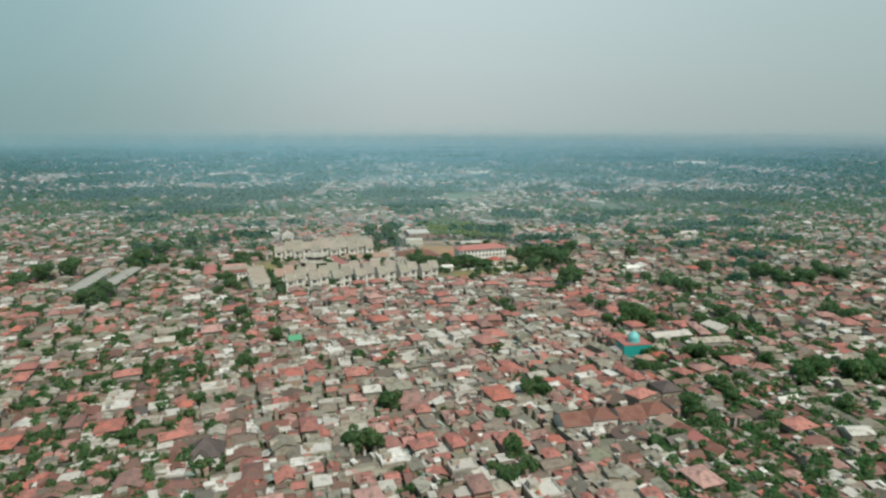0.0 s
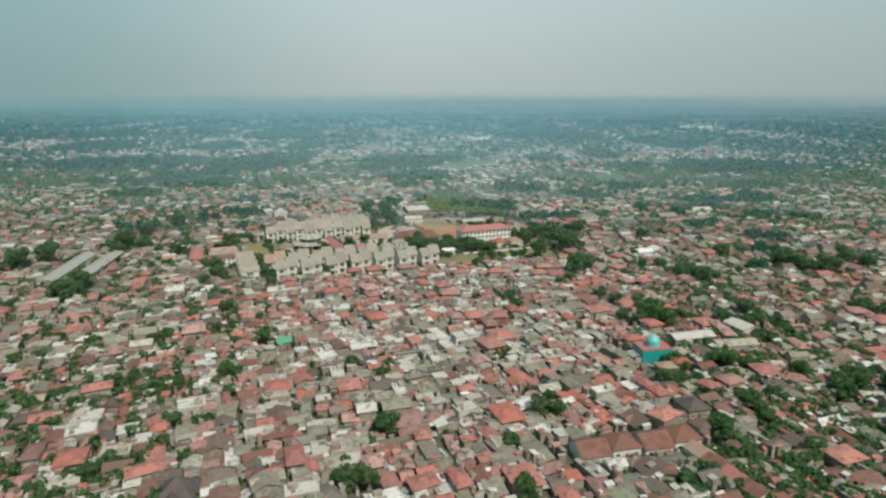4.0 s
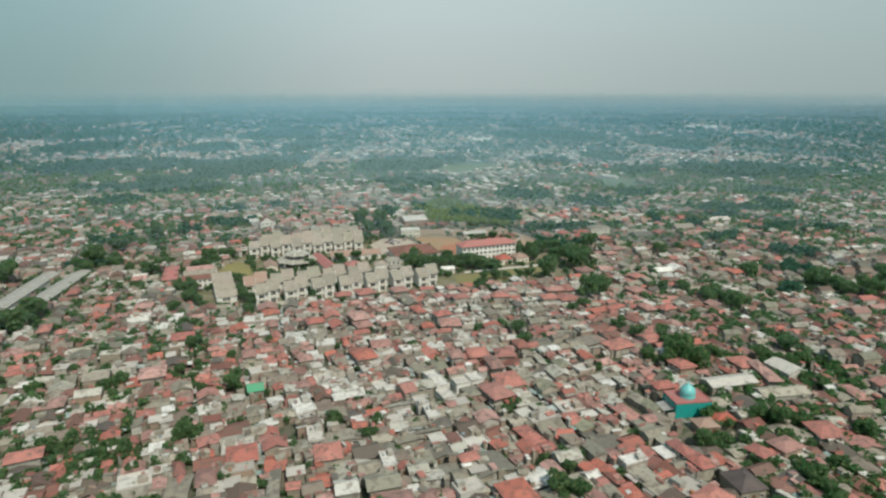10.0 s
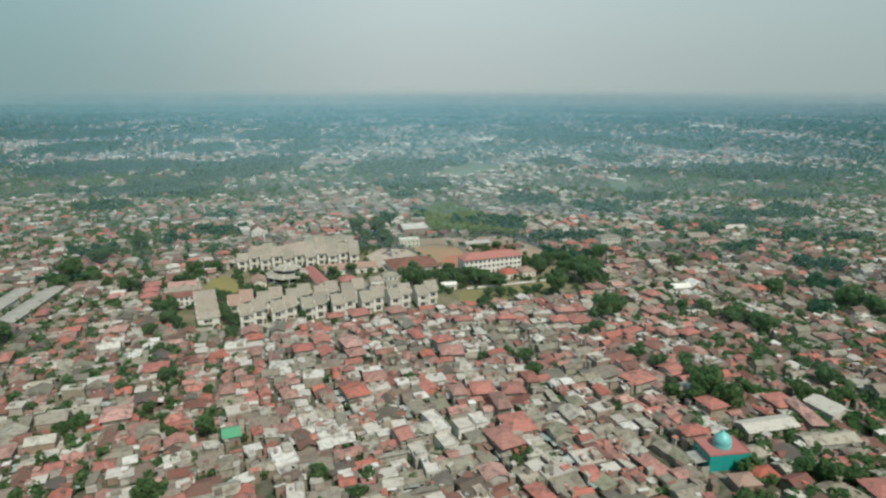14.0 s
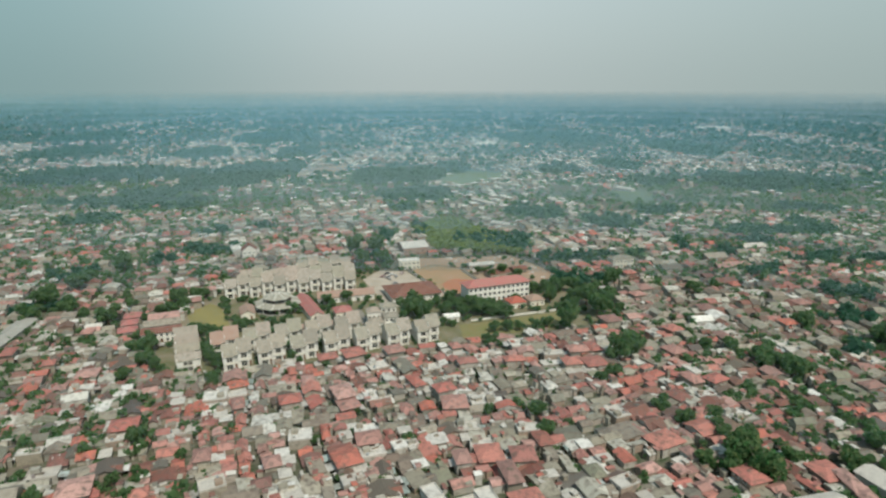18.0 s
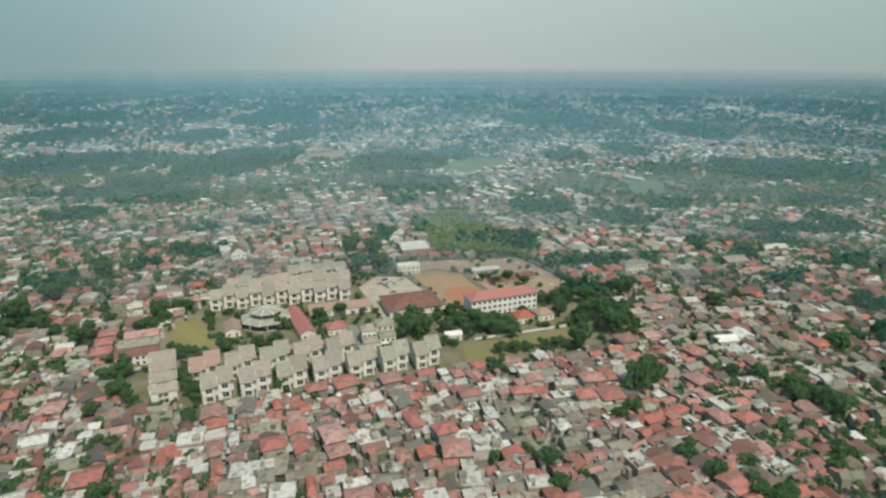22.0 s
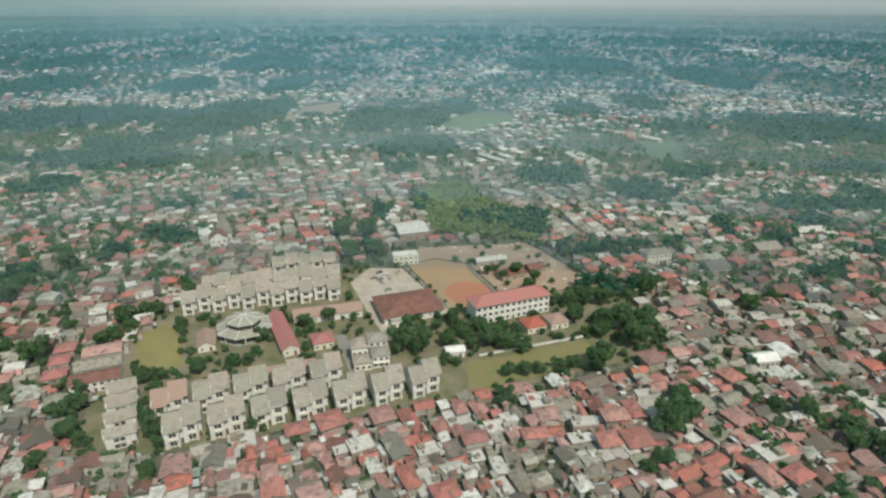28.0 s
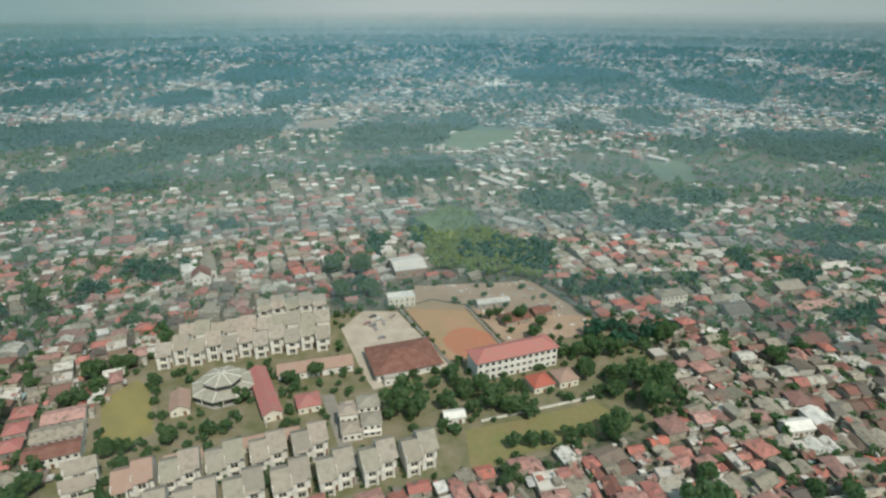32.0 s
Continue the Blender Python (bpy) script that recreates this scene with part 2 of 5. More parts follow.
# ---- mesh helpers ----
class Geo:
    """Collects corners and faces of one mesh."""

    def __init__(self):
        self.v, self.f, self.m = [], [], []

    def face(self, pts, mat=0):
        k = len(self.v)
        self.v += [tuple(p) for p in pts]
        self.f.append(tuple(range(k, k + len(pts))))
        self.m.append(mat)
        return self

    def solid(self, low, high, mat=0):
        """A closed body between two rings of as many corners."""
        k, n = len(self.v), len(low)
        self.v += [tuple(p) for p in low] + [tuple(p) for p in high]
        faces = [tuple(k + i for i in reversed(range(n))), tuple(k + n + i for i in range(n))]
        faces += [(k + i, k + (i + 1) % n, k + n + (i + 1) % n, k + n + i) for i in range(n)]
        self.f += faces
        self.m += [mat] * len(faces)
        return self

    def box(self, x0, y0, z0, x1, y1, z1, mat=0):
        ring = ((x0, y0), (x1, y0), (x1, y1), (x0, y1))
        return self.solid([(x, y, z0) for x, y in ring], [(x, y, z1) for x, y in ring], mat)

    def mesh(self, name, *mats):
        me = bpy.data.meshes.new(name)
        me.from_pydata(self.v, [], self.f)
        for x in mats:
            me.materials.append(x)
        if len(mats) > 1:
            me.polygons.foreach_set("material_index", self.m)
        me.update()
        return me


def part(name, geo, mats, parent, label=""):
    mats = mats if isinstance(mats, tuple) else (mats,)
    ob = new(name, geo.mesh(name, *mats) if isinstance(geo, Geo) else geo)
    ob.parent = parent
    return tagged(ob, label)


def thing(name, geo, mats, m, label, category, group="", kind=""):
    mats = mats if isinstance(mats, tuple) else (mats,)
    ob = new(name, geo.mesh(name, *mats) if geo else None)
    ob.matrix_basis = m
    return tagged(ob, label, category, group, kind)


def ring(r, z, n, cx=0.0, cy=0.0, turn=0.0):
    return [(cx + r * math.cos(turn + 2 * math.pi * i / n), cy + r * math.sin(turn + 2 * math.pi * i / n), z) for i in range(n)]


def gable_roof(w, d, h, rise, over=0.5, thick=0.16, along="x"):
    """A double slope over a plan of w by d, ridge along x or y, with thickness."""
    g = Geo()
    if along == "y":
        w, d = d, w
    low, high = [], []
    prof = [(-over, h - over * rise / (d / 2)), (d / 2, h + rise), (d + over, h - over * rise / (d / 2))]
    prof += [(y, z + thick) for y, z in reversed(prof)]
    for x, out in ((-over, low), (w + over, high)):
        out += [(x, y, z) if along == "x" else (y, x, z) for y, z in prof]
    k, n = 0, 6
    g.v = low + high
    g.f = [(0, 1, 4, 5), (1, 2, 3, 4), (6, 11, 10, 7), (7, 10, 9, 8)] + [(i, i + 6, (i + 1) % 6 + 6, (i + 1) % 6) for i in range(6)]
    g.m = [0] * len(g.f)
    return g


def hip_roof(w, d, h, rise, over=0.6, thick=0.15):
    g = Geo()
    x0, y0, x1, y1 = -over, -over, w + over, d + over
    run = min(x1 - x0, y1 - y0) / 2 * 0.98
    eave = [(x0, y0), (x1, y0), (x1, y1), (x0, y1)]
    top = [(x0 + run, y0 + run), (x1 - run, y0 + run), (x1 - run, y1 - run), (x0 + run, y1 - run)]
    low = [(x, y, h) for x, y in eave]
    mid = [(x, y, h + thick) for x, y in eave]
    high = [(x, y, h + thick + rise) for x, y in top]
    g.v = low + mid + high
    g.f = [(3, 2, 1, 0), (8, 9, 10, 11)]
    for i in range(4):
        j = (i + 1) % 4
        g.f += [(i, j, 4 + j, 4 + i), (4 + i, 4 + j, 8 + j, 8 + i)]
    g.m = [0] * len(g.f)
    return g


def tray(w, d, h, lip=0.6, out=0.1):
    """A flat roof with a parapet, in one shell."""
    g = Geo()
    ext = ((-out, -out), (w + out, -out), (w + out, d + out), (-out, d + out))
    inn = ((0.12, 0.12), (w - 0.12, 0.12), (w - 0.12, d - 0.12), (0.12, d - 0.12))
    g.v = [(x, y, h) for x, y in ext] + [(x, y, h + lip + 0.18) for x, y in ext] + [(x, y, h + lip + 0.18) for x, y in inn] + [(x, y, h + 0.18) for x, y in inn]
    for i in range(4):
        j = (i + 1) % 4
        g.f += [(i, j, 4 + j, 4 + i), (4 + i, 4 + j, 8 + j, 8 + i), (8 + i, 8 + j, 12 + j, 12 + i)]
    g.f += [(12, 13, 14, 15), (3, 2, 1, 0)]
    g.m = [0] * len(g.f)
    return g


def wall_box(w, d, h, rise=0.0, along="x"):
    """House walls with gable ends."""
    g = Geo()
    g.box(0, 0, 0, w, d, h)
    if rise:
        if along == "x":
            for x in (0.0, w):
                g.solid([(x - 0.003, 0, h), (x + 0.003, 0, h), (x + 0.003, d, h), (x - 0.003, d, h)],
                        [(x - 0.003, d / 2, h + rise), (x + 0.003, d / 2, h + rise), (x + 0.003, d / 2 + 0.01, h + rise), (x - 0.003, d / 2 + 0.01, h + rise)])
        else:
            for y in (0.0, d):
                g.solid([(0, y - 0.003, h), (w, y - 0.003, h), (w, y + 0.003, h), (0, y + 0.003, h)],
                        [(w / 2, y - 0.003, h + rise), (w / 2 + 0.01, y - 0.003, h + rise), (w / 2 + 0.01, y + 0.003, h + rise), (w / 2, y + 0.003, h + rise)])
    return g


def window_geo(w, h, deep=0.12):
    """A window in its frame, standing on a front that faces -y; the pane lies back in it. One shell."""
    g, t = Geo(), 0.11
    outer, inner = ((0, 0), (w, 0), (w, h), (0, h)), ((t, t), (w - t, t), (w - t, h - t), (t, h - t))
    g.v = [(x, 0.02, z) for x, z in outer] + [(x, -deep, z) for x, z in outer] + [(x, -deep, z) for x, z in inner] + [(x, -0.02, z) for x, z in inner]
    for i in range(4):
        j = (i + 1) % 4
        g.f += [(i, j, 4 + j, 4 + i), (4 + i, 4 + j, 8 + j, 8 + i), (8 + i, 8 + j, 12 + j, 12 + i)]
    g.f.append((12, 13, 14, 15))
    g.m = [0] * 12 + [1]
    return g


def sheet(name, pts, z, mat, label, category, kind="structure"):
    """A flat piece of ground with a cut edge, on the ground."""
    g = Geo()
    g.solid([(x, y, 0.0) for x, y in pts], [(x, y, z) for x, y in pts])
    return thing(name, g, mat, Matrix(), label, category, kind=kind)


# ---- ground ----
g = Geo()
for i in range(14):
    for j in range(14):
        x, y = -7000 + 1000 * i, -5000 + 1000 * j
        g.face([(x, y, 0), (x + 1000, y, 0), (x + 1000, y + 1000, 0), (x, y + 1000, 0)])
for x0, y0, x1, y1 in ((-45000, 9000, 45000, 60000), (-45000, -5000, -7000, 9000), (7000, -5000, 45000, 9000)):
    g.face([(x0, y0, 0), (x1, y0, 0), (x1, y1, 0), (x0, y1, 0)])
thing("ground", g, GROUND, Matrix(), "dusty grey-brown city ground between the houses", "ground", kind="structure")


def inside(x, y, poly):
    hit = False
    for (x0, y0), (x1, y1) in zip(poly, poly[1:] + poly[:1]):
        if (y0 > y) != (y1 > y) and x < (x1 - x0) * (y - y0) / (y1 - y0) + x0:
            hit = not hit
    return hit


LAWN_WEST = [(-151, 472), (-143, 490), (-133, 481), (-118, 451), (-127, 444), (-138, 448)]
LAWN_PATH = [(-157, 462), (-149, 497), (-138, 495), (-114, 448), (-124, 439), (-138, 443)]
LAWN_EAST = [(10, 454), (30, 460), (68, 474), (74, 466), (65, 452), (28, 439), (12, 427)]
FIELD = [(-22, 562), (-7, 573), (13, 566), (32, 521), (18, 504), (3, 508)]
RED_PATCH = [(0, 527), (4, 536), (10, 540), (17, 539), (25, 533), (28.5, 521), (22, 511), (14, 508), (6, 514), (2, 520)]
BARE = [(-19, 592), (55, 600), (90, 539), (62, 528), (34, 522), (15, 567), (-7, 575), (-20, 566)]
PARKING = [(-55, 538), (-46, 559), (-26, 558), (4, 503), (-31, 482), (-37, 494)]
MEADOW = [(-28, 714), (-12, 738), (4, 756), (26, 738), (28, 700), (14, 678), (0, 670), (-14, 690)]
sheet("lawn_west", LAWN_WEST, 0.12, LAWN, "dry yellow-green lawn with worn edges", "lawn")
sheet("lawn_east", LAWN_EAST, 0.12, GRASS, "long patchy green and brown lawn", "lawn")
sheet("lawn_path", LAWN_PATH, 0.07, worn("trodden_path", (0.27, 0.225, 0.165), (0.20, 0.19, 0.12), 0.3, 0.95, 0.12), "pale trodden path round the dry lawn", "path")
sheet("sports_field", FIELD, 0.10, worn("dry_field", (0.40, 0.265, 0.175), (0.31, 0.25, 0.15), 0.3, 0.95, 0.05), "dry brown sports field", "field")
sheet("red_earth", RED_PATCH, 0.115, CLAYSOIL, "worn red-orange earth in the middle of the sports field", "field")
sheet("bare_ground", BARE, 0.08, DIRT, "bare brown building ground", "ground")
PAVING = worn("pale_paving", (0.50, 0.44, 0.37), (0.38, 0.33, 0.27), 0.25, 0.9, 0.12)
sheet("parking_yard", PARKING, 0.06, PAVING, "pale concrete parking yard", "yard")
MEADOWGRASS = worn("meadow_grass", (0.13, 0.21, 0.06), (0.24, 0.26, 0.10), 0.35, 0.95, 0.05)
sheet("meadow", MEADOW, 0.06, MEADOWGRASS, "light green meadow among the woods", "meadow")

FAR_FIELD = [(-2, 968), (4, 1085), (42, 1128), (102, 1082), (80, 1004), (34, 962)]
BROWN_FIELD = [(-218, 1141), (-164, 1188), (-150, 1091), (-192, 1059)]
FIELDGRASS = worn("field_grass", (0.125, 0.19, 0.11), (0.17, 0.21, 0.15), 0.35, 0.95, 0.05)
GREEN_FIELD = [(222, 912), (262, 916), (262, 872), (244, 828), (214, 828), (216, 879)]
SLOPE = [(-33, 722), (-28, 714), (-14, 690), (0, 670), (14, 678), (28, 700), (59, 659), (71, 618), (63, 600), (27, 609), (-6, 617)]
sheet("far_field", FAR_FIELD, 0.4, FIELDGRASS, "pale green open field in the far quarter", "field")
sheet("far_brown_field", BROWN_FIELD, 0.4, DIRT, "bare brown field beside the far woods", "field")
sheet("far_lawn", GREEN_FIELD, 0.4, FIELDGRASS, "dull green field among the far houses", "field")
CAMPUS = [(-151, 439), (-145, 494), (-142, 542), (-58, 554), (-48, 576), (-22, 598), (58, 606), (96, 535), (107, 500), (105, 472), (90, 454), (76, 447), (42, 439), (12, 430.5), (-103, 392), (-136, 391)]
KEEP_CLEAR = [CAMPUS, MEADOW, SLOPE, FAR_FIELD, BROWN_FIELD, GREEN_FIELD]


# ---- trees ----
def leaf_cloud(rng, lumps, leaves, size):
    """Corners of many small leaf clumps over a few lumps: rows of four corners."""
    n = len(lumps) * leaves
    c = np.repeat(np.array([p[:3] for p in lumps]), leaves, 0)
    r = np.repeat(np.array([p[3] for p in lumps]), leaves)
    d = rng.normal(size=(n, 3))
    d /= np.linalg.norm(d, axis=1, keepdims=True)
    pos = c + d * (r * rng.uniform(0.62, 1.06, n))[:, None] * np.array([1, 1, 0.8])
    nor = d + rng.normal(size=(n, 3)) * 0.55
    nor /= np.linalg.norm(nor, axis=1, keepdims=True)
    a = np.cross(nor, rng.normal(size=(n, 3)))
    a /= np.linalg.norm(a, axis=1, keepdims=True)
    b = np.cross(nor, a)
    s = (size * rng.uniform(0.6, 1.3, n))[:, None]
    return np.stack([pos - a * s - b * s * 0.7, pos + a * s * 0.9 - b * s, pos + a * s + b * s * 0.8 + nor * s * 0.3, pos - a * s * 0.8 + b * s], 1)


def quads_mesh(name, quads, *mats):
    q = np.asarray(quads, dtype=np.float32)
    n = len(q)
    me = bpy.data.meshes.new(name)
    me.vertices.add(n * 4)
    me.vertices.foreach_set("co", q.reshape(-1))
    me.loops.add(n * 4)
    me.loops.foreach_set("vertex_index", np.arange(n * 4, dtype=np.int32))
    me.polygons.add(n)
    me.polygons.foreach_set("loop_start", np.arange(0, n * 4, 4, dtype=np.int32))
    me.update(calc_edges=True)
    for m in mats:
        me.materials.append(m)
    return me


def trunk_geo(h, r, rng):
    g = Geo()
    g.solid(ring(r, 0, 7), ring(r * 0.62, h, 7, 0.1, 0.05))
    for k in range(4):
        a = rng.uniform(0, 6.28)
        e = (math.cos(a) * h * 0.5, math.sin(a) * h * 0.5, h * rng.uniform(1.15, 1.5))
        g.solid(ring(r * 0.45, h * 0.8, 5), [(e[0] + r * 0.16 * math.cos(t), e[1] + r * 0.16 * math.sin(t), e[2]) for t in (0, 1.26, 2.51, 3.77, 5.03)])
    return g


def tree_model(seed, lumps_n, label):
    """A tree with a crown 1 m in half-width, to be scaled."""
    rng = np.random.default_rng(seed)
    root = thing("tree", None, (), Matrix(), label, "tree", "city trees")
    lumps = [(0, 0, 1.15, 0.62)]
    for k in range(lumps_n):
        a, q = rng.uniform(0, 6.28), rng.uniform(0.3, 0.62)
        lumps.append((math.cos(a) * q, math.sin(a) * q, rng.uniform(0.75, 1.6), rng.uniform(0.26, 0.46)))
    crown = quads_mesh("crown", leaf_cloud(rng, lumps, 110, 0.085), LEAF)
    part("trunk", trunk_geo(0.7, 0.075, rng), BARK, root)
    ob = part("crown", crown, (), root)
    return root


TREE_MODELS = [tree_model(11 + k, 6 + k, "broad-leaved tree with a dense dark green crown") for k in range(5)]
TREES_CAMPUS = [(-16, 469, 9.1), (-20, 463, 7.2), (-10, 463, 6.5), (2, 469, 5.3), (23, 469, 7.3), (30, 466, 7.2), (38, 463, 5.2), (18, 481, 5.4), (29, 444, 4.3), (36, 445, 4.4), (43, 446, 4.4), (52, 449, 4.4), (59, 450, 4.9), (70, 448, 7.9), (59, 512, 5.9), (67, 510, 5.9), (76, 510, 5.9), (86, 511, 6.5), (67, 491, 6.1), (88, 484, 8.2), (82, 488, 7.8), (-163, 490, 6.6), (-133, 485, 4.3), (-130, 437, 4.8), (-108, 445, 4.9), (-95, 450, 4.9), (-88, 473, 4.8), (-70, 485, 4.9), (-59, 492, 5.6), (-122, 414, 4.9), (-113, 407, 5.4), (-62, 421, 4.1)]
TREES_GARDENS = [(-73, 406, 4.3), (18, 498, 4.0), (5, 486, 3.8), (-70, 610, 11.3), (-55, 610, 11.3), (-77, 566, 4.8), (96, 474, 8.4), (91, 466, 7.8), (101, 486, 7.2), (77, 478, 6.0), (-156, 480, 6.0), (-158, 470, 4.8), (-54, 397, 3.0), (-36, 406, 2.6), (-84, 422, 3.1), (24, 422, 3.6), (10, 480, 4.8), (-72, 564, 7.2), (-60, 571, 7.2), (-46, 578, 7.2), (74, 518, 6.0), (48, 528, 4.8), (43, 546, 5.4), (53, 538, 4.8), (-238, 526, 7.8), (-228, 556, 10.1), (26, 426, 4.2), (86, 407, 8.9), (95, 410, 6.7), (128, 442, 4.0), (133, 418, 5.0), (162, 506, 6.5)]
TREES_WEST = [(115, 524, 7.4), (-236, 509, 10.7), (-239, 480, 10.0), (-204, 460, 5.6), (-218, 468, 7.1), (-112, 334, 5.3), (-34, 379, 2.3), (-35, 356, 2.5), (-22, 374, 2.4), (-118, 379, 3.0), (-163, 468, 5.2), (40, 340, 4.8), (79, 389, 5.6), (72, 384, 4.6), (90, 358, 5.0), (96, 347, 4.9), (144, 415, 5.0), (133, 438, 3.6), (154, 404, 6.7), (160, 386, 7.1), (168, 389, 6.4), (-12, 334, 3.8), (-145, 386, 5.0), (-150, 364, 2.9), (-233, 456, 7.8), (19, 356, 3.2), (132, 460, 3.1), (197, 445, 7.6), (97, 425, 5.8), (106, 338, 5.4), (114, 335, 5.4), (-128, 296, 4.7)]
TREES_MIDDLE = [(-134, 294, 4.7), (-122, 253, 4.4), (-130, 251, 4.3), (-108, 252, 3.6), (-96, 240, 3.0), (-37, 268, 3.8), (-22, 268, 3.8), (-24, 259, 3.7), (-65, 235, 3.4), (-49, 252, 2.8), (-211, 358, 14.3), (-212, 372, 12.0), (-187, 454, 8.2), (-130, 364, 3.5), (106, 322, 7.7), (110, 313, 7.4), (124, 322, 5.2), (28, 280, 3.6), (142, 319, 5.5), (158, 328, 6.5), (227, 421, 12.0), (236, 410, 11.6), (250, 406, 11.5), (161, 396, 6.4), (151, 396, 5.8), (38, 355, 5.2), (32, 359, 4.1), (116, 271, 4.7), (121, 265, 5.3), (128, 266, 4.2), (90, 253, 4.4), (95, 254, 3.6)]
TREES_EAST = [(41, 248, 2.8), (41, 239, 3.0), (158, 316, 4.6), (155, 295, 4.2), (125, 239, 4.2), (146, 258, 5.0), (11, 282, 2.6), (-102, 380, 4.3), (-163, 336, 3.2), (-110, 310, 3.5), (68, 311, 3.0), (-94, 292, 3.2), (-34, 312, 2.5), (-28, 187, 5.3), (-22, 187, 5.3), (-19, 215, 5.9), (23, 180, 4.8), (-106, 191, 4.6), (-103, 197, 4.3), (-102, 248, 4.3), (-102, 312, 4.1), (-82, 293, 4.4), (-88, 259, 4.4), (95, 218, 5.5), (96, 210, 5.4), (96, 199, 4.3), (35, 228, 5.8), (41, 226, 4.4), (23, 208, 4.1), (114, 232, 5.4), (114, 223, 4.8), (152, 241, 6.1)]
TREES_NEAR = [(163, 247, 5.6), (175, 241, 7.9), (151, 210, 5.4), (100, 316, 5.3), (92, 319, 4.8), (152, 314, 4.1), (-145, 244, 3.7), (-200, 280, 5.3), (-184, 272, 3.6), (-277, 419, 11.6), (-268, 434, 12.0), (-283, 404, 9.4), (-108, 220, 3.0), (119, 203, 4.1), (139, 227, 3.5), (-60, 238, 2.8), (118, 172, 4.2), (82, 180, 2.5), (-13, 173, 2.5), (-133, 191, 2.6), (-47, 334, 3.1), (221, 332, 6.8), (227, 323, 6.7), (276, 430, 8.8), (281, 414, 8.4), (21, 165, 4.6), (27, 171, 4.4), (17, 171, 3.8), (189, 249, 6.8), (182, 244, 6.4), (157, 249, 5.2), (137, 275, 4.4), (25, 276, 3.2)]
TREES_BLOCK = [(-149, 409, 6.5), (-142, 402, 6.0), (-147, 419, 5.2), (-136, 397, 4.5), (-109, 401, 4.2), (-104, 396, 3.6), (-113, 413, 4.2), (-120, 430, 4.0), (-152, 429, 4.4), (-165, 492, 5.4), (-156, 497, 5.0)]
TREES_COURT = [(26, 549, 3.6), (35, 543, 4.0), (45, 556, 3.6), (31, 554, 3.4), (40, 549, 3.2), (5, 490, 4.6), (11, 477, 5.2), (25, 476, 5.8), (34, 468, 5.2), (14, 465, 4.4), (30, 482, 4.0), (20, 486, 3.8), (-4, 484, 4.2), (-124, 440, 4.6), (-109, 446, 4.2), (-88, 452, 3.6), (-150, 500, 5.0)]
TREES = TREES_CAMPUS + TREES_BLOCK + TREES_COURT + TREES_GARDENS + TREES_WEST + TREES_MIDDLE + TREES_EAST + TREES_NEAR
rng = random.Random(5)
for k, (x, y, r) in enumerate(TREES):
    s = min(r, 9.5) * 0.9
    m = pose(x, y, 0, 0, 0, rng.uniform(0, 360)) @ Matrix.Diagonal((s, s, s * rng.uniform(0.8, 1.1), 1))
    if k < len(TREE_MODELS):
        TREE_MODELS[k].matrix_basis = m
    else:
        copy_thing(TREE_MODELS[k % 5], Matrix.LocRotScale(m.translation, m.to_quaternion(), None) @ Matrix.Diagonal([a / b for a, b in zip(m.to_scale(), TREE_MODELS[k % 5].scale)] + [1]))

# woods: middle x, middle y, half width, half depth
WOODS_LEFT = [(-547, 1031, 54, 96), (-464, 1052, 100, 81), (-303, 1042, 53, 168), (-358, 894, 45, 51), (-356, 817, 85, 41), (-348, 729, 29, 32), (-252, 1092, 28, 136), (-64, 1047, 64, 104), (-35, 884, 44, 62), (-41, 791, 13, 22), (-190, 612, 24, 22), (-213, 577, 9, 15), (-209, 675, 12, 12), (-167, 694, 8, 12), (-49, 583, 20, 12), (-48, 661, 8, 26), (-19, 699, 8, 50), (-732, 1359, 61, 102), (-471, 1360, 41, 102), (-435, 1775, 91, 186), (-926, 1774, 55, 186), (-287, 1363, 34, 116), (-234, 472, 13, 16)]
WOODS_RIGHT = [(44, 648, 32, 26), (166, 720, 29, 40), (97, 767, 28, 48), (95, 585, 24, 20), (60, 622, 14, 16), (129, 590, 11, 13), (153, 598, 9, 11), (221, 776, 29, 28), (285, 679, 34, 24), (423, 986, 50, 110), (491, 975, 40, 105), (292, 1167, 34, 71), (183, 1105, 32, 63), (513, 1485, 59, 190), (288, 1735, 133, 170), (288, 971, 25, 38), (18, 1134, 25, 67), (225, 607, 13, 16), (345, 714, 12, 30), (202, 634, 6, 24), (94, 532, 22, 16), (230, 463, 14, 18), (227, 554, 14, 18), (302, 584, 34, 22), (258, 500, 14, 20), (207, 416, 9, 11), (-254, 540, 13, 14), (332, 680, 26, 20), (398, 790, 34, 26), (268, 640, 12, 14)]
WOODS = [(a, b - 0.1 * d, c, d * (0.72 if b < 1150 else 0.85)) for a, b, c, d in WOODS_LEFT + WOODS_RIGHT]


def in_woods(x, y, grow=1.0):
    return any(((x - a) / (c * grow)) ** 2 + ((y - b) / (d * grow)) ** 2 < 1 + 0.35 * noise.noise((x * 0.03, y * 0.03, 3)) for a, b, c, d in WOODS)


def far_trees(name, spots, label, seed, leaves, leaf=LEAF):
    rng = np.random.default_rng(seed)
    out = []
    for x, y, r in spots:
        lumps = [(x, y, r * 1.0, r * 0.7)]
        for k in range(3):
            a = rng.uniform(0, 6.28)
            lumps.append((x + math.cos(a) * r * 0.5, y + math.sin(a) * r * 0.5, r * rng.uniform(0.6, 1.35), r * rng.uniform(0.35, 0.55)))
        out.append(leaf_cloud(rng, lumps, leaves, r * (0.2 if leaves > 8 else 0.3)))
    ob = new(name, quads_mesh(name, np.concatenate(out), leaf))
    return tagged(ob, label, "trees", kind="stuff")


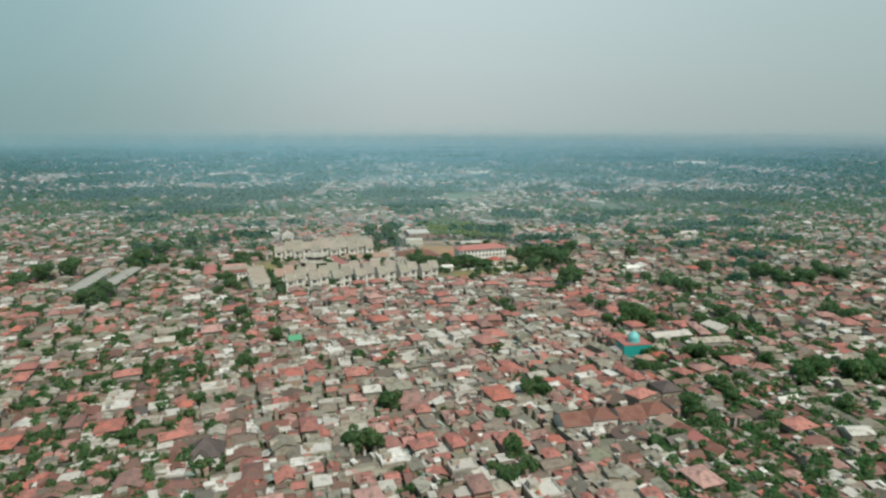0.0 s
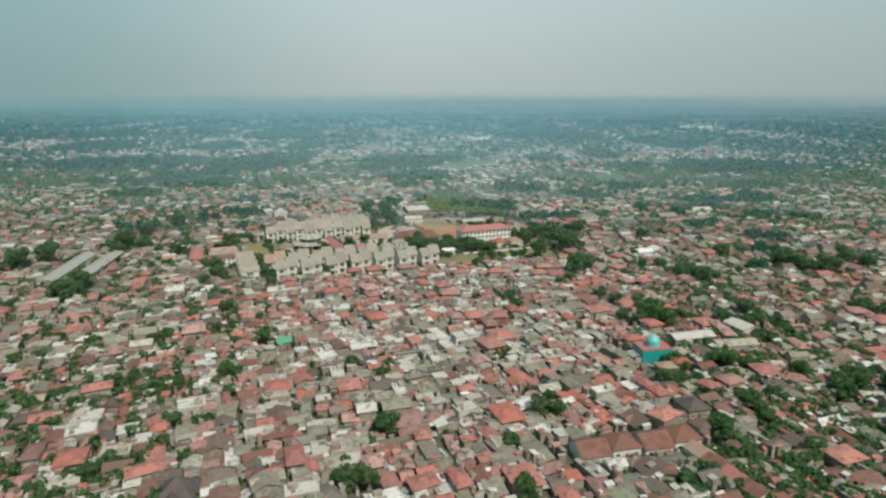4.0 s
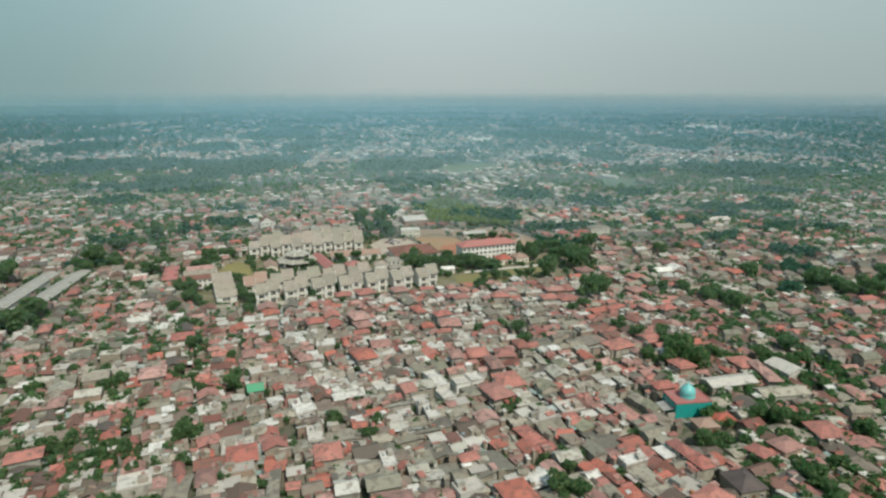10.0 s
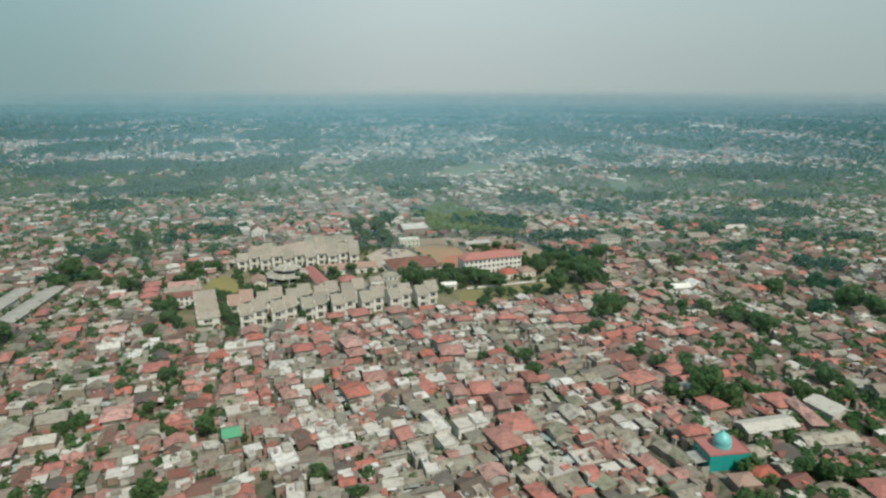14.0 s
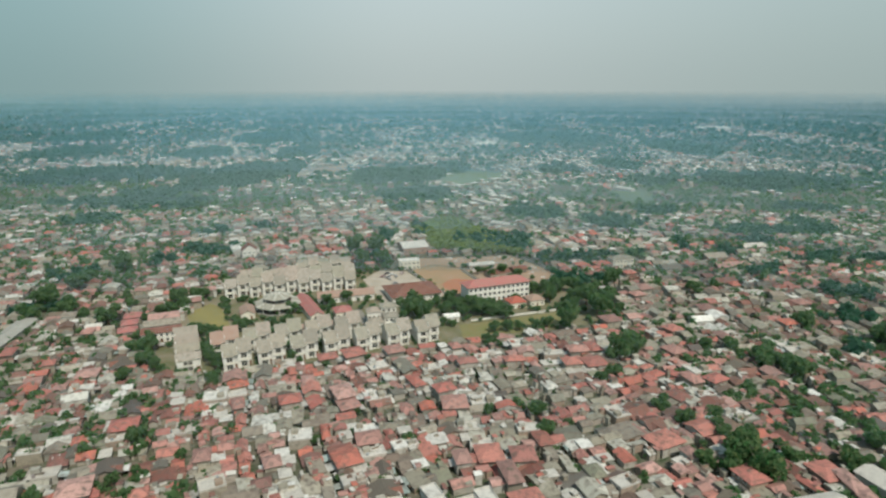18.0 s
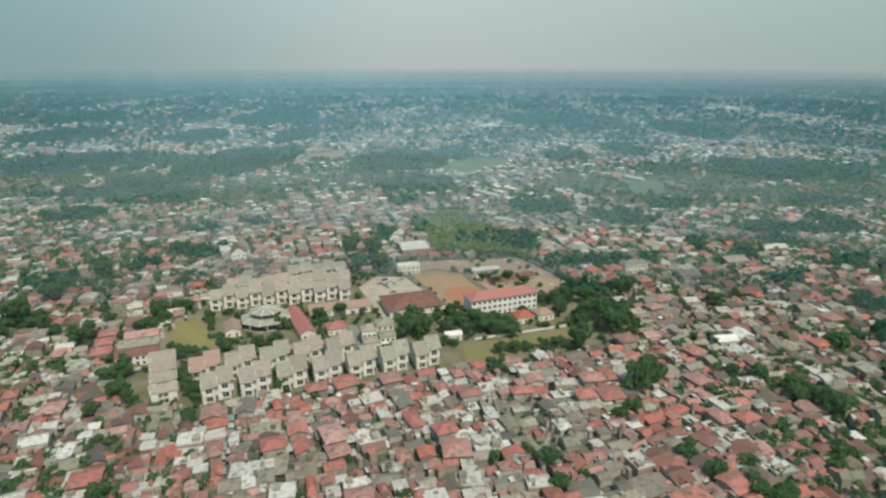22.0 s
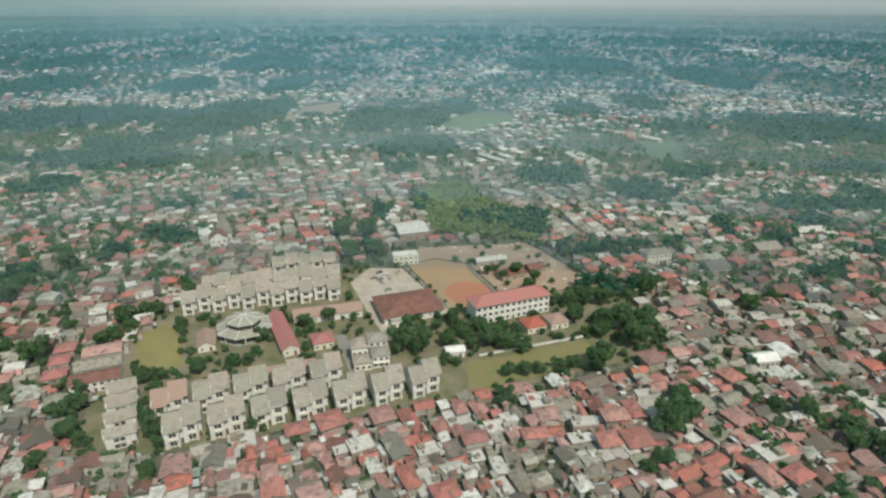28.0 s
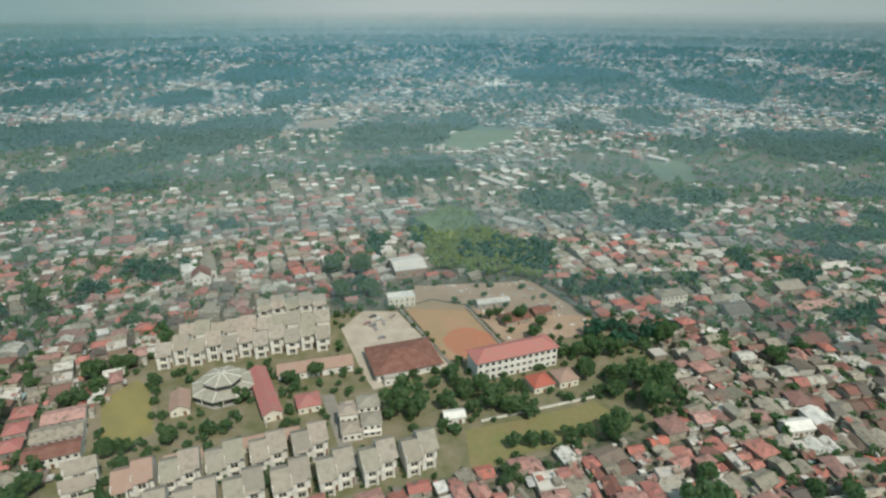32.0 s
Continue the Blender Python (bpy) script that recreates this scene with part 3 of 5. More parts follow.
spots = []
rng = random.Random(21)
for a, b, c, d in WOODS:
    for k in range(int(c * d * math.pi / (40 if b < 950 else 90))):
        t, q = rng.uniform(0, 6.28), math.sqrt(rng.random())
        x, y = a + math.cos(t) * q * c * 1.1, b + math.sin(t) * q * d * 1.1
        if in_woods(x, y, 1.1) and (not inside(x, y, MEADOW) or rng.random() < 0.12) and (x > 70 or not inside(x, y, CAMPUS)) and not inside(x, y, BARE):
            spots.append((x, y, rng.uniform(3.0, 5.8) * (1 if b < 950 else 1.5)))
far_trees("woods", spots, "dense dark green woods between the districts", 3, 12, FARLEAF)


def wild(x, y):
    """How green the far city is at a place; its outer quarters are greener."""
    return noise.noise((x * 0.005, y * 0.003, 7)) + 0.45 * noise.noise((x * 0.017, y * 0.01, 9)) + (1.1 * max(0.0, abs(x) / y - 0.36) if y > 560 else 0.0)


def canopy_sheet():
    """The closed roof of leaves below the single crowns of the woods: a lumpy sheet that falls to the ground at the edges."""
    g = Geo()
    for a, b, c, d in WOODS:
        if b < 620:
            continue
        n, rings = 28, max(3, min(12, int(max(c, d) / 8)))
        k = len(g.v)
        for i in range(rings + 1):
            q = i / rings
            for j in range(n):
                t = 6.2832 * j / n
                out = q * (0.98 + 0.16 * noise.noise((math.cos(t) * 2.2 + a, math.sin(t) * 2.2 + b, 4)))
                x, y = a + math.cos(t) * c * out, b + math.sin(t) * d * out
                z = 0.0 if i == rings else 4.0 + 2.6 * noise.noise((x * 0.12, y * 0.12, 2)) + 1.6 * noise.noise((x * 0.4, y * 0.4, 6))
                g.v.append((x, y, z if not inside(x, y, MEADOW) and not inside(x, y, BARE) else -1.0))
        for i in range(rings):
            for j in range(n):
                g.f.append((k + i * n + j, k + (i + 1) * n + j, k + (i + 1) * n + (j + 1) % n, k + i * n + (j + 1) % n))
                g.m.append(0)
    thing("wood_canopy", g, CANOPYLEAF, Matrix(), "closed dark green leaf canopy of the woods", "trees", kind="stuff")


# as FARLEAF: the colour itself carries the teal of hazy distance
CANOPYLEAF = worn("haze_tinted_canopy", (0.020, 0.080, 0.055), (0.038, 0.108, 0.066), 0.5, 0.9, 0.06)
canopy_sheet()


spots = []
while len(spots) < 8200:
    y = rng.uniform(516, 1080)
    x = rng.uniform(-1, 1) * (0.76 * y + 60)
    if inside(x, y, CAMPUS) or any(inside(x, y, p) for p in (MEADOW, SLOPE, FAR_FIELD, BROWN_FIELD, GREEN_FIELD)):
        continue
    near_wood = in_woods(x, y, 1.5) or (abs(x) > 0.42 * (y - 180) and rng.random() < 0.85)
    if wild(x, y) > 0.1 or near_wood or rng.random() < 0.3:
        spots.append((x, y, rng.uniform(1.8, 4.6)))
far_trees("middle_trees", spots, "green trees among the houses behind the townhouses", 8, 9)
spots = []
for k in range(2600):
    x, y = rng.uniform(-40, 95), rng.uniform(575, 800)
    if inside(x, y, SLOPE) and not inside(x, y, BARE):
        spots.append((x, y, rng.uniform(1.8, 4.0)))
far_trees("slope_wood", spots, "light green wood on the slope below the meadow", 19, 12, LIGHTLEAF)
spots = []
for k in range(520):
    x, y = rng.uniform(-30, 30), rng.uniform(668, 758)
    if inside(x, y, MEADOW) and rng.random() < 0.25 + 0.015 * (x + 12):
        spots.append((x, y, rng.uniform(0.7, 2.4)))
far_trees("meadow_shrubs", spots, "light green shrubs scattered over the meadow", 18, 14, LIGHTLEAF)
spots = []
while len(spots) < 14500:
    y = 960 + 3600 * rng.random() ** 1.25
    x = rng.uniform(-1, 1) * (0.78 * y + 60)
    if (wild(x, y) > -0.08 or rng.random() < 0.3) and not any(inside(x, y, p) for p in (FAR_FIELD, BROWN_FIELD, GREEN_FIELD)):
        spots.append((x, y, rng.uniform(2.8, 5.6) * (1 + max(0, y - 1000) / 1600)))
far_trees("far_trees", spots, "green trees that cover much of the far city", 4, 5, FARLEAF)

spots = []
while len(spots) < 3300:
    y = rng.uniform(132, 552)
    x = rng.uniform(-1, 1) * (0.76 * y + 15)
    lush = 0.42 + 0.8 * noise.noise((x * 0.02, y * 0.02, 11)) + (0.6 if abs(x - 12) > 90 or abs(x) > 0.42 * y else 0.0)
    if not inside(x, y, CAMPUS) and rng.random() < lush:
        spots.append((x, y, rng.uniform(0.9, 2.3) * (1.5 if abs(x - 12) > 90 or abs(x) > 0.42 * y else 1.0)))
while len(spots) < 4700:      # the outer quarters lie deep in green
    y = rng.uniform(140, 440)
    x = rng.uniform(60 + 0.22 * (y - 150), 0.735 * y + 15) if rng.random() < 0.66 else -rng.uniform(80 + 0.25 * (y - 150), 0.735 * y + 15)
    if not inside(x, y, CAMPUS) and noise.noise((x * 0.03, y * 0.03, 13)) > -0.12:
        spots.append((x, y, rng.uniform(1.5, 3.3)))
far_trees("garden_greenery", spots, "small green garden trees and shrubs between houses", 6, 17)


# ---- single buildings ----
PLAN = 1.2      # metres for one unit of the sketch plan


def plot(cx, cy, w, d, ang, grow=1.0):
    """Keeps the plan of a building free of row houses."""
    c, s = math.cos(radians(ang)), math.sin(radians(ang))
    W, D = w / 2 + grow, d / 2 + grow
    KEEP_CLEAR.append([(cx + c * px - s * py, cy + s * px + c * py) for px, py in ((-W, -D), (W, -D), (W, D), (-W, D))])


def strip(name, x0, y0, x1, y1, wide, mat, label, category="road", z=0.05, kind="structure"):
    """A straight lane on the ground, kept free of houses."""
    x0, y0, x1, y1, wide = (v * PLAN for v in (x0, y0, x1, y1, wide))
    n = Vector((y0 - y1, x1 - x0)).normalized() * wide / 2
    pts = [(x0 - n.x, y0 - n.y), (x1 - n.x, y1 - n.y), (x1 + n.x, y1 + n.y), (x0 + n.x, y0 + n.y)]
    KEEP_CLEAR.append(pts)
    return sheet(name, pts, z, mat, label, category, kind)


def at_front(cx, cy, w, d, ang):
    """The pose of a building's front left corner from the middle of its plan."""
    return Matrix.Translation((cx, cy, 0)) @ Matrix.Rotation(radians(ang), 4, "Z") @ Matrix.Translation((-w / 2, -d / 2, 0))


def hall(name, label, category, cx, cy, w, d, h, ang, roof, mat, wall, rise=2.0, columns=4, storeys=1, along="x", pane=(1.3, 1.3), group="", over=0.5):
    """A building of its own: walls, roof, door and a window for each bay of its front."""
    cx, cy, w, d, h, rise = (v * PLAN for v in (cx, cy, w, d, h, rise))
    plot(cx, cy, w, d, ang)
    root = thing(name, wall_box(w, d, h, rise if roof == "gable" else 0, along), wall, at_front(cx, cy, w, d, ang), label, category, group)
    if roof == "gable":
        part("roof", gable_roof(w, d, h + 0.02, rise, over, along=along), mat, root)
    elif roof == "hip":
        part("roof", hip_roof(w, d, h + 0.02, rise, over), mat, root)
    else:
        part("roof", tray(w, d, h), mat, root)
    win = window_geo(*pane).mesh("window", WHITE, GLASS)
    step = h / storeys
    for s in range(storeys):
        for k in range(columns):
            if s == 0 and k == columns // 2:
                g = Geo()
                g.box(0, -0.06, 0, 1.2, 0.02, 2.1)
                part("door", g, WOOD, root).location = ((k + 0.5) * w / columns - 0.6, 0, 0)
                continue
            part("window", win, (), root).location = ((k + 0.5) * w / columns - pane[0] / 2, 0, s * step + (step - pane[1]) * 0.45)
    return root


# townhouses: white portal fronts, grey roofs, built once and set in rows
UW, UD, UH, RISE = 6.5, 12.2, 7.7, 3.5


def townhouse_model(name, mat, label):
    """Front towards -y: a white front with one column of deep openings, an entrance slot beside it."""
    slot = UW - 1.3
    g = Geo()
    side = [(1.7, 0), (1.7, UH + RISE * 1.7 / (UD / 2) - 0.02), (UD / 2, UH + RISE), (UD, UH), (UD, 0)]
    g.solid([(0, y, z) for y, z in side], [(UW, y, z) for y, z in side])
    g.box(0, 0, 0, slot, 1.71, UH - 0.02)
    root = thing(name, g, WHITE, Matrix(), label, "townhouse", "white townhouses")
    part("roof", gable_roof(UW, UD, UH + 0.02, RISE, 0.4), mat, root)
    g = Geo()
    g.box(-0.12, -0.6, UH - 2.4, 0.16, 1.6, UH + 1.3)
    part("fire_wall", g, WHITE, root, "white plastered wall between two roofs")
    for x0, x1 in ((0.05, 1.55), (slot - 0.75, slot - 0.02)):
        g = Geo()
        g.box(x0, -0.75, 0, x1, 0.02, UH - 0.6)
        part("pier", g, WHITE, root)
    for s in range(2):
        win = window_geo(2.6, 2.2, 0.1)
        win.box(1.2, -0.09, 0.1, 1.4, 0.0, 2.1).box(0.1, -0.09, 1.45, 2.5, 0.0, 1.56)
        part("window", win, (CREAM, GLASS), root).location = (1.7, 0, 0.6 + 3.75 * s)
    g = Geo()
    g.box(1.4, -1.25, 3.5, slot - 0.3, -0.02, 3.7)
    b = part("balcony", g, WHITE, root)
    g = Geo()
    g.box(1.45, -1.22, 3.702, slot - 0.35, -1.1, 4.4)
    part("railing", g, CREAM, b)
    g = Geo()
    lo = [(0.0, -1.1, UH - 0.65), (slot, -1.1, UH - 0.65), (slot, 0.2, UH + 0.12), (0.0, 0.2, UH + 0.12)]
    g.solid(lo, [(x, y, z + 0.14) for x, y, z in lo])
    part("porch_roof", g, mat, root)
    g = Geo()
    g.box(slot + 0.15, 1.64, 0, UW - 0.15, 1.72, 2.3)
    part("door", g, WOOD, root)
    return root


TOWN_GREY = townhouse_model("townhouse", GREYTILE, "two-storey white townhouse with a grey tile roof")
TOWN_PINK = townhouse_model("townhouse", PINKTILE, "two-storey white townhouse with a faded pinkish tile roof")
FIRST = {}


def put_townhouse(model, x, y, ang, up=1.0, wide=1.0, deep=1.0):
    m = Matrix.Translation((x * PLAN, y * PLAN, 0)) @ Matrix.Rotation(radians(ang), 4, "Z") @ Matrix.Diagonal((wide, deep, up, 1))
    if model.name in FIRST:
        return copy_thing(model, m)
    FIRST[model.name] = True
    model.matrix_basis = m
    return model


def pairs(x, y, ang, pitch, n, pink=0):
    """n pairs of townhouses in a row; the second of a pair stands a little back and higher."""
    c, s = math.cos(radians(ang)), math.sin(radians(ang))
    for k in range(n):
        for j in range(2):
            u, v = k * pitch + j * UW / PLAN, 1.5 * j
            put_townhouse(TOWN_PINK if k < pink else TOWN_GREY, x + c * u - s * v, y + s * u + c * v, ang, 1 + 0.13 * j)


pairs(-85.5, 330, 19.2, 13.25, 7)
pairs(-94.6, 342.4, 19.7, 12.95, 5, 1)
for k in range(11):
    a, c, s = 13.4, math.cos(radians(13.4)), math.sin(radians(13.4))
    u, v = k * 6.28, 2.2 * (k % 2)
    put_townhouse(TOWN_GREY, -114 + c * u - s * v, 415 + s * u + c * v, a, 0.99 + 0.17 * (k % 2), 1.02)
    if k > 0:
        u, v = (k + 1) * 6.28, 23.0
        put_townhouse(TOWN_GREY, -114 + c * u - s * v, 415 + s * u + c * v, a + 180, 0.98 + 0.1 * (k % 3), 1.02)
    if k > 5:
        u, v = k * 6.28, 31.0
        put_townhouse(TOWN_GREY, -114 + c * u - s * v, 415 + s * u + c * v, a, 0.98 + 0.16 * (k % 2), 1.02)
for k in range(4):
    a, c, s = 24, math.cos(radians(24)), math.sin(radians(24))
    put_townhouse(TOWN_GREY, -103.0 - s * 7.4 * k, 328.5 + c * 7.4 * k, a, 0.76 + 0.1 * k, 1.6, 0.37)
plot(-49.2, 422.4, 115.2, 16.8, 19.2, 0.0)
plot(-79.2, 434.4, 81.6, 15.6, 19.7, 0.0)
plot(-99.6, 520.8, 88.8, 43.2, 13.4, 0.0)
plot(-126.0, 411.0, 12.0, 36.0, 24, 0.0)


def pavilion(cx, cy):
    root = thing("round_pavilion", None, (), Matrix.Translation((cx, cy, 0)), "round two-tiered hall with faceted grey roofs on columns", "pavilion")
    n, R, r = 8, 14.2, 8.8
    g = Geo()
    g.solid(ring(R - 0.8, 0, n), ring(R - 0.8, 0.35, n))
    part("base", g, CONCRETE, root)
    for p in ring(R - 1.4, 0, n, turn=0.31):
        g = Geo()
        g.solid(ring(0.22, 0.35, 8, p[0], p[1]), ring(0.2, 4.6, 8, p[0], p[1]))
        part("column", g, WHITE, root)
    g = Geo()
    g.solid(ring(r - 0.6, 0.35, n), ring(r - 0.6, 8.1, n))
    part("drum", g, DARKTILE, root)
    for k in range(n):
        a = 2 * math.pi * (k + 0.5) / n
        g = Geo()
        g.box(-2.7, -0.06, 0, 2.7, 0.06, 2.0)
        ob = part("clerestory_window", g, GLASS, root)
        q = (r - 0.6) * math.cos(math.pi / n)
        ob.location, ob.rotation_euler = (q * math.cos(a), q * math.sin(a), 5.95), (0, 0, a + math.pi / 2)
    for name, r0, z0, r1, z1 in (("lower_roof", R, 4.0, r - 0.9, 5.6), ("upper_roof", r + 0.1, 8.0, 0.5, 10.2)):
        g = Geo()
        lo, hi = ring(r0, z0, n), ring(r1, z1, n)
        g.solid([(x, y, z) for x, y, z in lo], [(x, y, z + 0.2) for x, y, z in lo])
        g.solid([(x, y, z + 0.2) for x, y, z in lo], [(x, y, z + 0.2) for x, y, z in hi])
        roof = part(name, g, PALESLATE, root)
        for i in range(n):
            g = Geo()
            (x0, y0, _), (x1, y1, _) = lo[i], hi[i]
            t = Vector((-y0, x0, 0)).normalized() * 0.16
            ends = [(Vector((x0, y0, z0 + 0.2)), 1), (Vector((x1, y1, z1 + 0.2)), 1)]
            low = [ends[0][0] - t, ends[0][0] + t, ends[1][0] + t, ends[1][0] - t]
            g.solid(low, [p + Vector((0, 0, 0.16)) for p in low])
            part("ridge", g, WHITE, roof)
    g = Geo()
    g.solid(ring(0.6, 10.35, 8), ring(0.15, 11.3, 8))
    part("finial", g, CONCRETE, root)
    return root


PALESLATE = worn("pale_roof_panels", (0.40, 0.385, 0.325), (0.31, 0.295, 0.245), 0.3, 0.7, 0.4)
pavilion(-98.8, 480.5)


def mosque(cx, cy, ang):
    w, d, h = 14.0, 10.0, 5.8
    plot(cx, cy - 7.0, w, d + 14.0, ang, 2.0)
    root = thing("mosque", wall_box(w, d, h), TEAL, at_front(cx, cy, w, d, ang), "teal-painted mosque with a flat red roof and a pale cyan dome", "mosque")
    part("roof", tray(w, d, h, 0.25, 0.15), ROOFRED, root, "dull red flat roof")
    for k in range(3):
        ob = part("side_window", window_geo(1.2, 1.5), (WHITE, GLASS), root)
        ob.location, ob.rotation_euler = (0, 2.2 + 3.0 * k, 3.2), (0, 0, -math.pi / 2)
    g = Geo()
    g.solid(ring(2.9, h + 0.18, 16, w / 2, d / 2), ring(2.9, h + 1.0, 16, w / 2, d / 2))
    drum = part("drum", g, CYAN, root)
    g = Geo()
    prof = [(2.6, 0.0), (2.85, 0.8), (2.8, 1.6), (2.45, 2.5), (1.85, 3.2), (1.1, 3.8), (0.35, 4.3), (0.08, 5.6)]
    for (r0, z0), (r1, z1) in zip(prof, prof[1:]):
        lo, hi = ring(r0, h + 1.0 + z0, 20, w / 2, d / 2), ring(r1, h + 1.0 + z1, 20, w / 2, d / 2)
        k = len(g.v)
        g.v += lo + hi
        g.f += [(k + i, k + (i + 1) % 20, k + 20 + (i + 1) % 20, k + 20 + i) for i in range(20)]
        g.m += [0] * 20
    me = g.mesh("dome", CYAN)
    bm = bmesh.new()
    bm.from_mesh(me)
    bmesh.ops.remove_doubles(bm, verts=bm.verts, dist=0.001)
    for f in bm.faces:
        f.smooth = True
    bm.to_mesh(me)
    bm.free()
    part("dome", me, (), root)
    g = Geo()
    g.solid(ring(0.07, h + 6.5, 6, w / 2, d / 2), ring(0.03, h + 8.0, 6, w / 2, d / 2))
    part("finial", g, METAL, root)
    g = Geo()
    lo = [(-4.2, 1.0, 2.9), (-0.02, 1.0, 3.3), (-0.02, 7.5, 3.3), (-4.2, 7.5, 2.9)]
    g.solid(lo, [(x, y, z + 0.12) for x, y, z in lo])
    part("porch_roof", g, METAL, root, "grey sheet porch roof")
    for y in (1.3, 7.2):
        g = Geo()
        g.box(-4.0, y - 0.1, 0, -3.8, y + 0.1, 2.93)
        part("post", g, WHITE, root)
    return root


ROOFRED = worn("dull_red_coating", (0.42, 0.15, 0.14), (0.36, 0.19, 0.17), 0.2, 0.8, 0.3)
mosque(93.0, 279.0, 8)

# the school and its neighbours
hall("school", "long three-storey cream school with a red roof", "school", 28.3, 418.1, 35.0, 10.0, 8.4, 21.0, "hip", SCHOOLRED := worn("school_red_roof", (0.46, 0.175, 0.16), (0.38, 0.20, 0.175), 0.3, 0.8, 0.3), WHITE, 2.6, 13, 3, pane=(1.9, 1.7), over=0.9)
hall("assembly_hall", "wide low hall with a dark brown tile roof", "hall", -16.0, 420.5, 26.0, 20.0, 3.6, 19.0, "hip", BROWNTILE, WHITE, 3.6, 7, over=1.2)
hall("guard_house", "small white annex with a flat roof", "annex", -18.5, 406.8, 8.0, 3.0, 3.0, 19.0, "flat", PALE, WHITE, 0, 3)
hall("red_wing", "long building under a red tile roof", "building", -66.0, 397.0, 6.4, 31.0, 3.2, 26.5, "gable", ROOFRED, CREAM, 1.6, 2, along="y")
hall("long_wing", "long low building under a brownish red tile roof", "building", -50.5, 414.5, 29.0, 8.0, 3.2, 16.0, "gable", PINKTILE, WHITE, 2.2, 8)
hall("red_cottage", "small house under a red tile hip roof", "house", -48.5, 391.5, 8.0, 8.0, 3.0, 20.0, "hip", ROOFRED, CREAM, 2.0, 3)
hall("red_hut", "open hut with a faded red roof", "hut", -95.0, 391.0, 6.5, 11.5, 2.8, 20.0, "gable", PINKTILE, CREAM, 1.8, 2, along="y")
for x, y, w in ((-82.0, 362.0, 11.0), (-61.5, 370.0, 8.0), (-52.0, 373.5, 8.0)):
    hall("annex_house", "low annex under a faded tile roof", "house", x, y, w, 5.0, 2.6, 19.5, "gable", PINKTILE, CREAM, 1.6, 3, group="low annexes")


def villa(cx, cy, ang):
    """A white villa of stepped blocks, each under a low roof of its own."""
    plot(cx, cy, 17, 18, ang, 0.5)
    root = thing("villa", None, (), Matrix.Translation((cx, cy, 0)) @ Matrix.Rotation(radians(ang), 4, "Z"), "white three-storey villa of stepped blocks with grey roofs", "villa")
    for x, y, w, d, h in ((-8.0, -8.5, 8.0, 7.0, 4.2), (0.3, -7.6, 7.7, 7.6, 6.4), (-8.5, -1.2, 7.5, 6.6, 7.6), (-0.6, 0.3, 8.6, 7.8, 9.2), (-7.2, 5.7, 6.3, 4.0, 6.0)):
        g = Geo()
        g.box(x, y, 0, x + w, y + d, h)
        block = part("block", g, WHITE, root)
        roof = hip_roof(w, d, h + 0.02, 1.7, 0.55)
        roof.v = [(px + x, py + y, pz) for px, py, pz in roof.v]
        part("roof", roof, GREYTILE, block)
        for level in range(int(h // 3)):
            for k in range(3):
                win = window_geo(1.5, 1.5)
                win.v = [(px + x + (k + 0.5) * w / 3 - 0.75, py + y, pz + 0.9 + 3.05 * level) for px, py, pz in win.v]
                part("window", win, (CREAM, GLASS), block)
        if h > 6:
            g = Geo()
            g.box(x + 0.4, y - 1.3, 3.1, x + w - 0.4, y - 0.02, 3.3)
            part("balcony", g, WHITE, block)
    return root


villa(-33.5, 456.5, 12)
hall("cottage", "small house with a red tile hip roof", "house", 37.5, 404.5, 8.5, 8.0, 3.0, 20.0, "hip", REDTILE, CREAM, 2.2, 3, group="school cottages")
hall("cottage", "small house with a faded brown hip roof", "house", 47.5, 408.0, 8.0, 8.0, 3.0, 20.0, "hip", PINKTILE, CREAM, 2.2, 3, group="school cottages")
hall("grandstand", "small white two-tier stand with a flat roof", "stand", -20.5, 472.5, 13.0, 6.0, 5.0, 14.5, "flat", WHITE, CREAM, 0, 5, 2)
hall("market_hall", "broad pale pink hall with a white roof", "hall", -20.0, 513.0, 17.0, 18.0, 4.6, 18.0, "gable", PALE, PINKTILE, 2.0, 6)
hall("yellow_house", "two-storey pale yellow house with a grey roof", "house", 111.0, 475.0, 14.0, 7.0, 5.8, 13.5, "hip", SHEET, CREAM, 1.6, 6, 2)
hall("warehouse", "low warehouse under a white sheet roof", "warehouse", 121.5, 378.5, 9.5, 6.0, 3.2, 10.0, "gable", WHITE, PALE, 1.4, 5)
hall("warehouse", "low warehouse under a dull white sheet roof", "warehouse", 131.0, 383.0, 7.0, 8.0, 3.4, 10.0, "gable", PALE, PALE, 1.2, 3, along="y")
hall("warehouse", "low warehouse under a white sheet roof", "warehouse", 122.0, 257.0, 8.0, 10.0, 3.4, 20.0, "gable", PALE, PALE, 1.2, 3, along="y")
hall("long_shed", "long low shed under a pale olive sheet roof", "shed", 97.0, 246.0, 17.0, 6.5, 3.6, 13.0, "gable", PALE, PLASTER, 1.0, 5, group="pale sheds")
hall("long_shed", "long low shed under a pale olive sheet roof", "shed", 110.5, 238.5, 16.0, 6.0, 3.6, 8.0, "gable", SHEET, PLASTER, 1.0, 5, group="pale sheds")
hall("long_shed", "very long shed under a grey sheet roof", "shed", -203.0, 346.0, 8.0, 56.0, 3.4, 9.0, "gable", CONCRETE, PALE, 1.0, 2, along="y", group="grey sheds")
hall("long_shed", "very long shed under a grey sheet roof", "shed", -189.5, 353.0, 8.0, 50.0, 3.4, 8.0, "gable", CONCRETE, PALE, 1.0, 2, along="y", group="grey sheds")
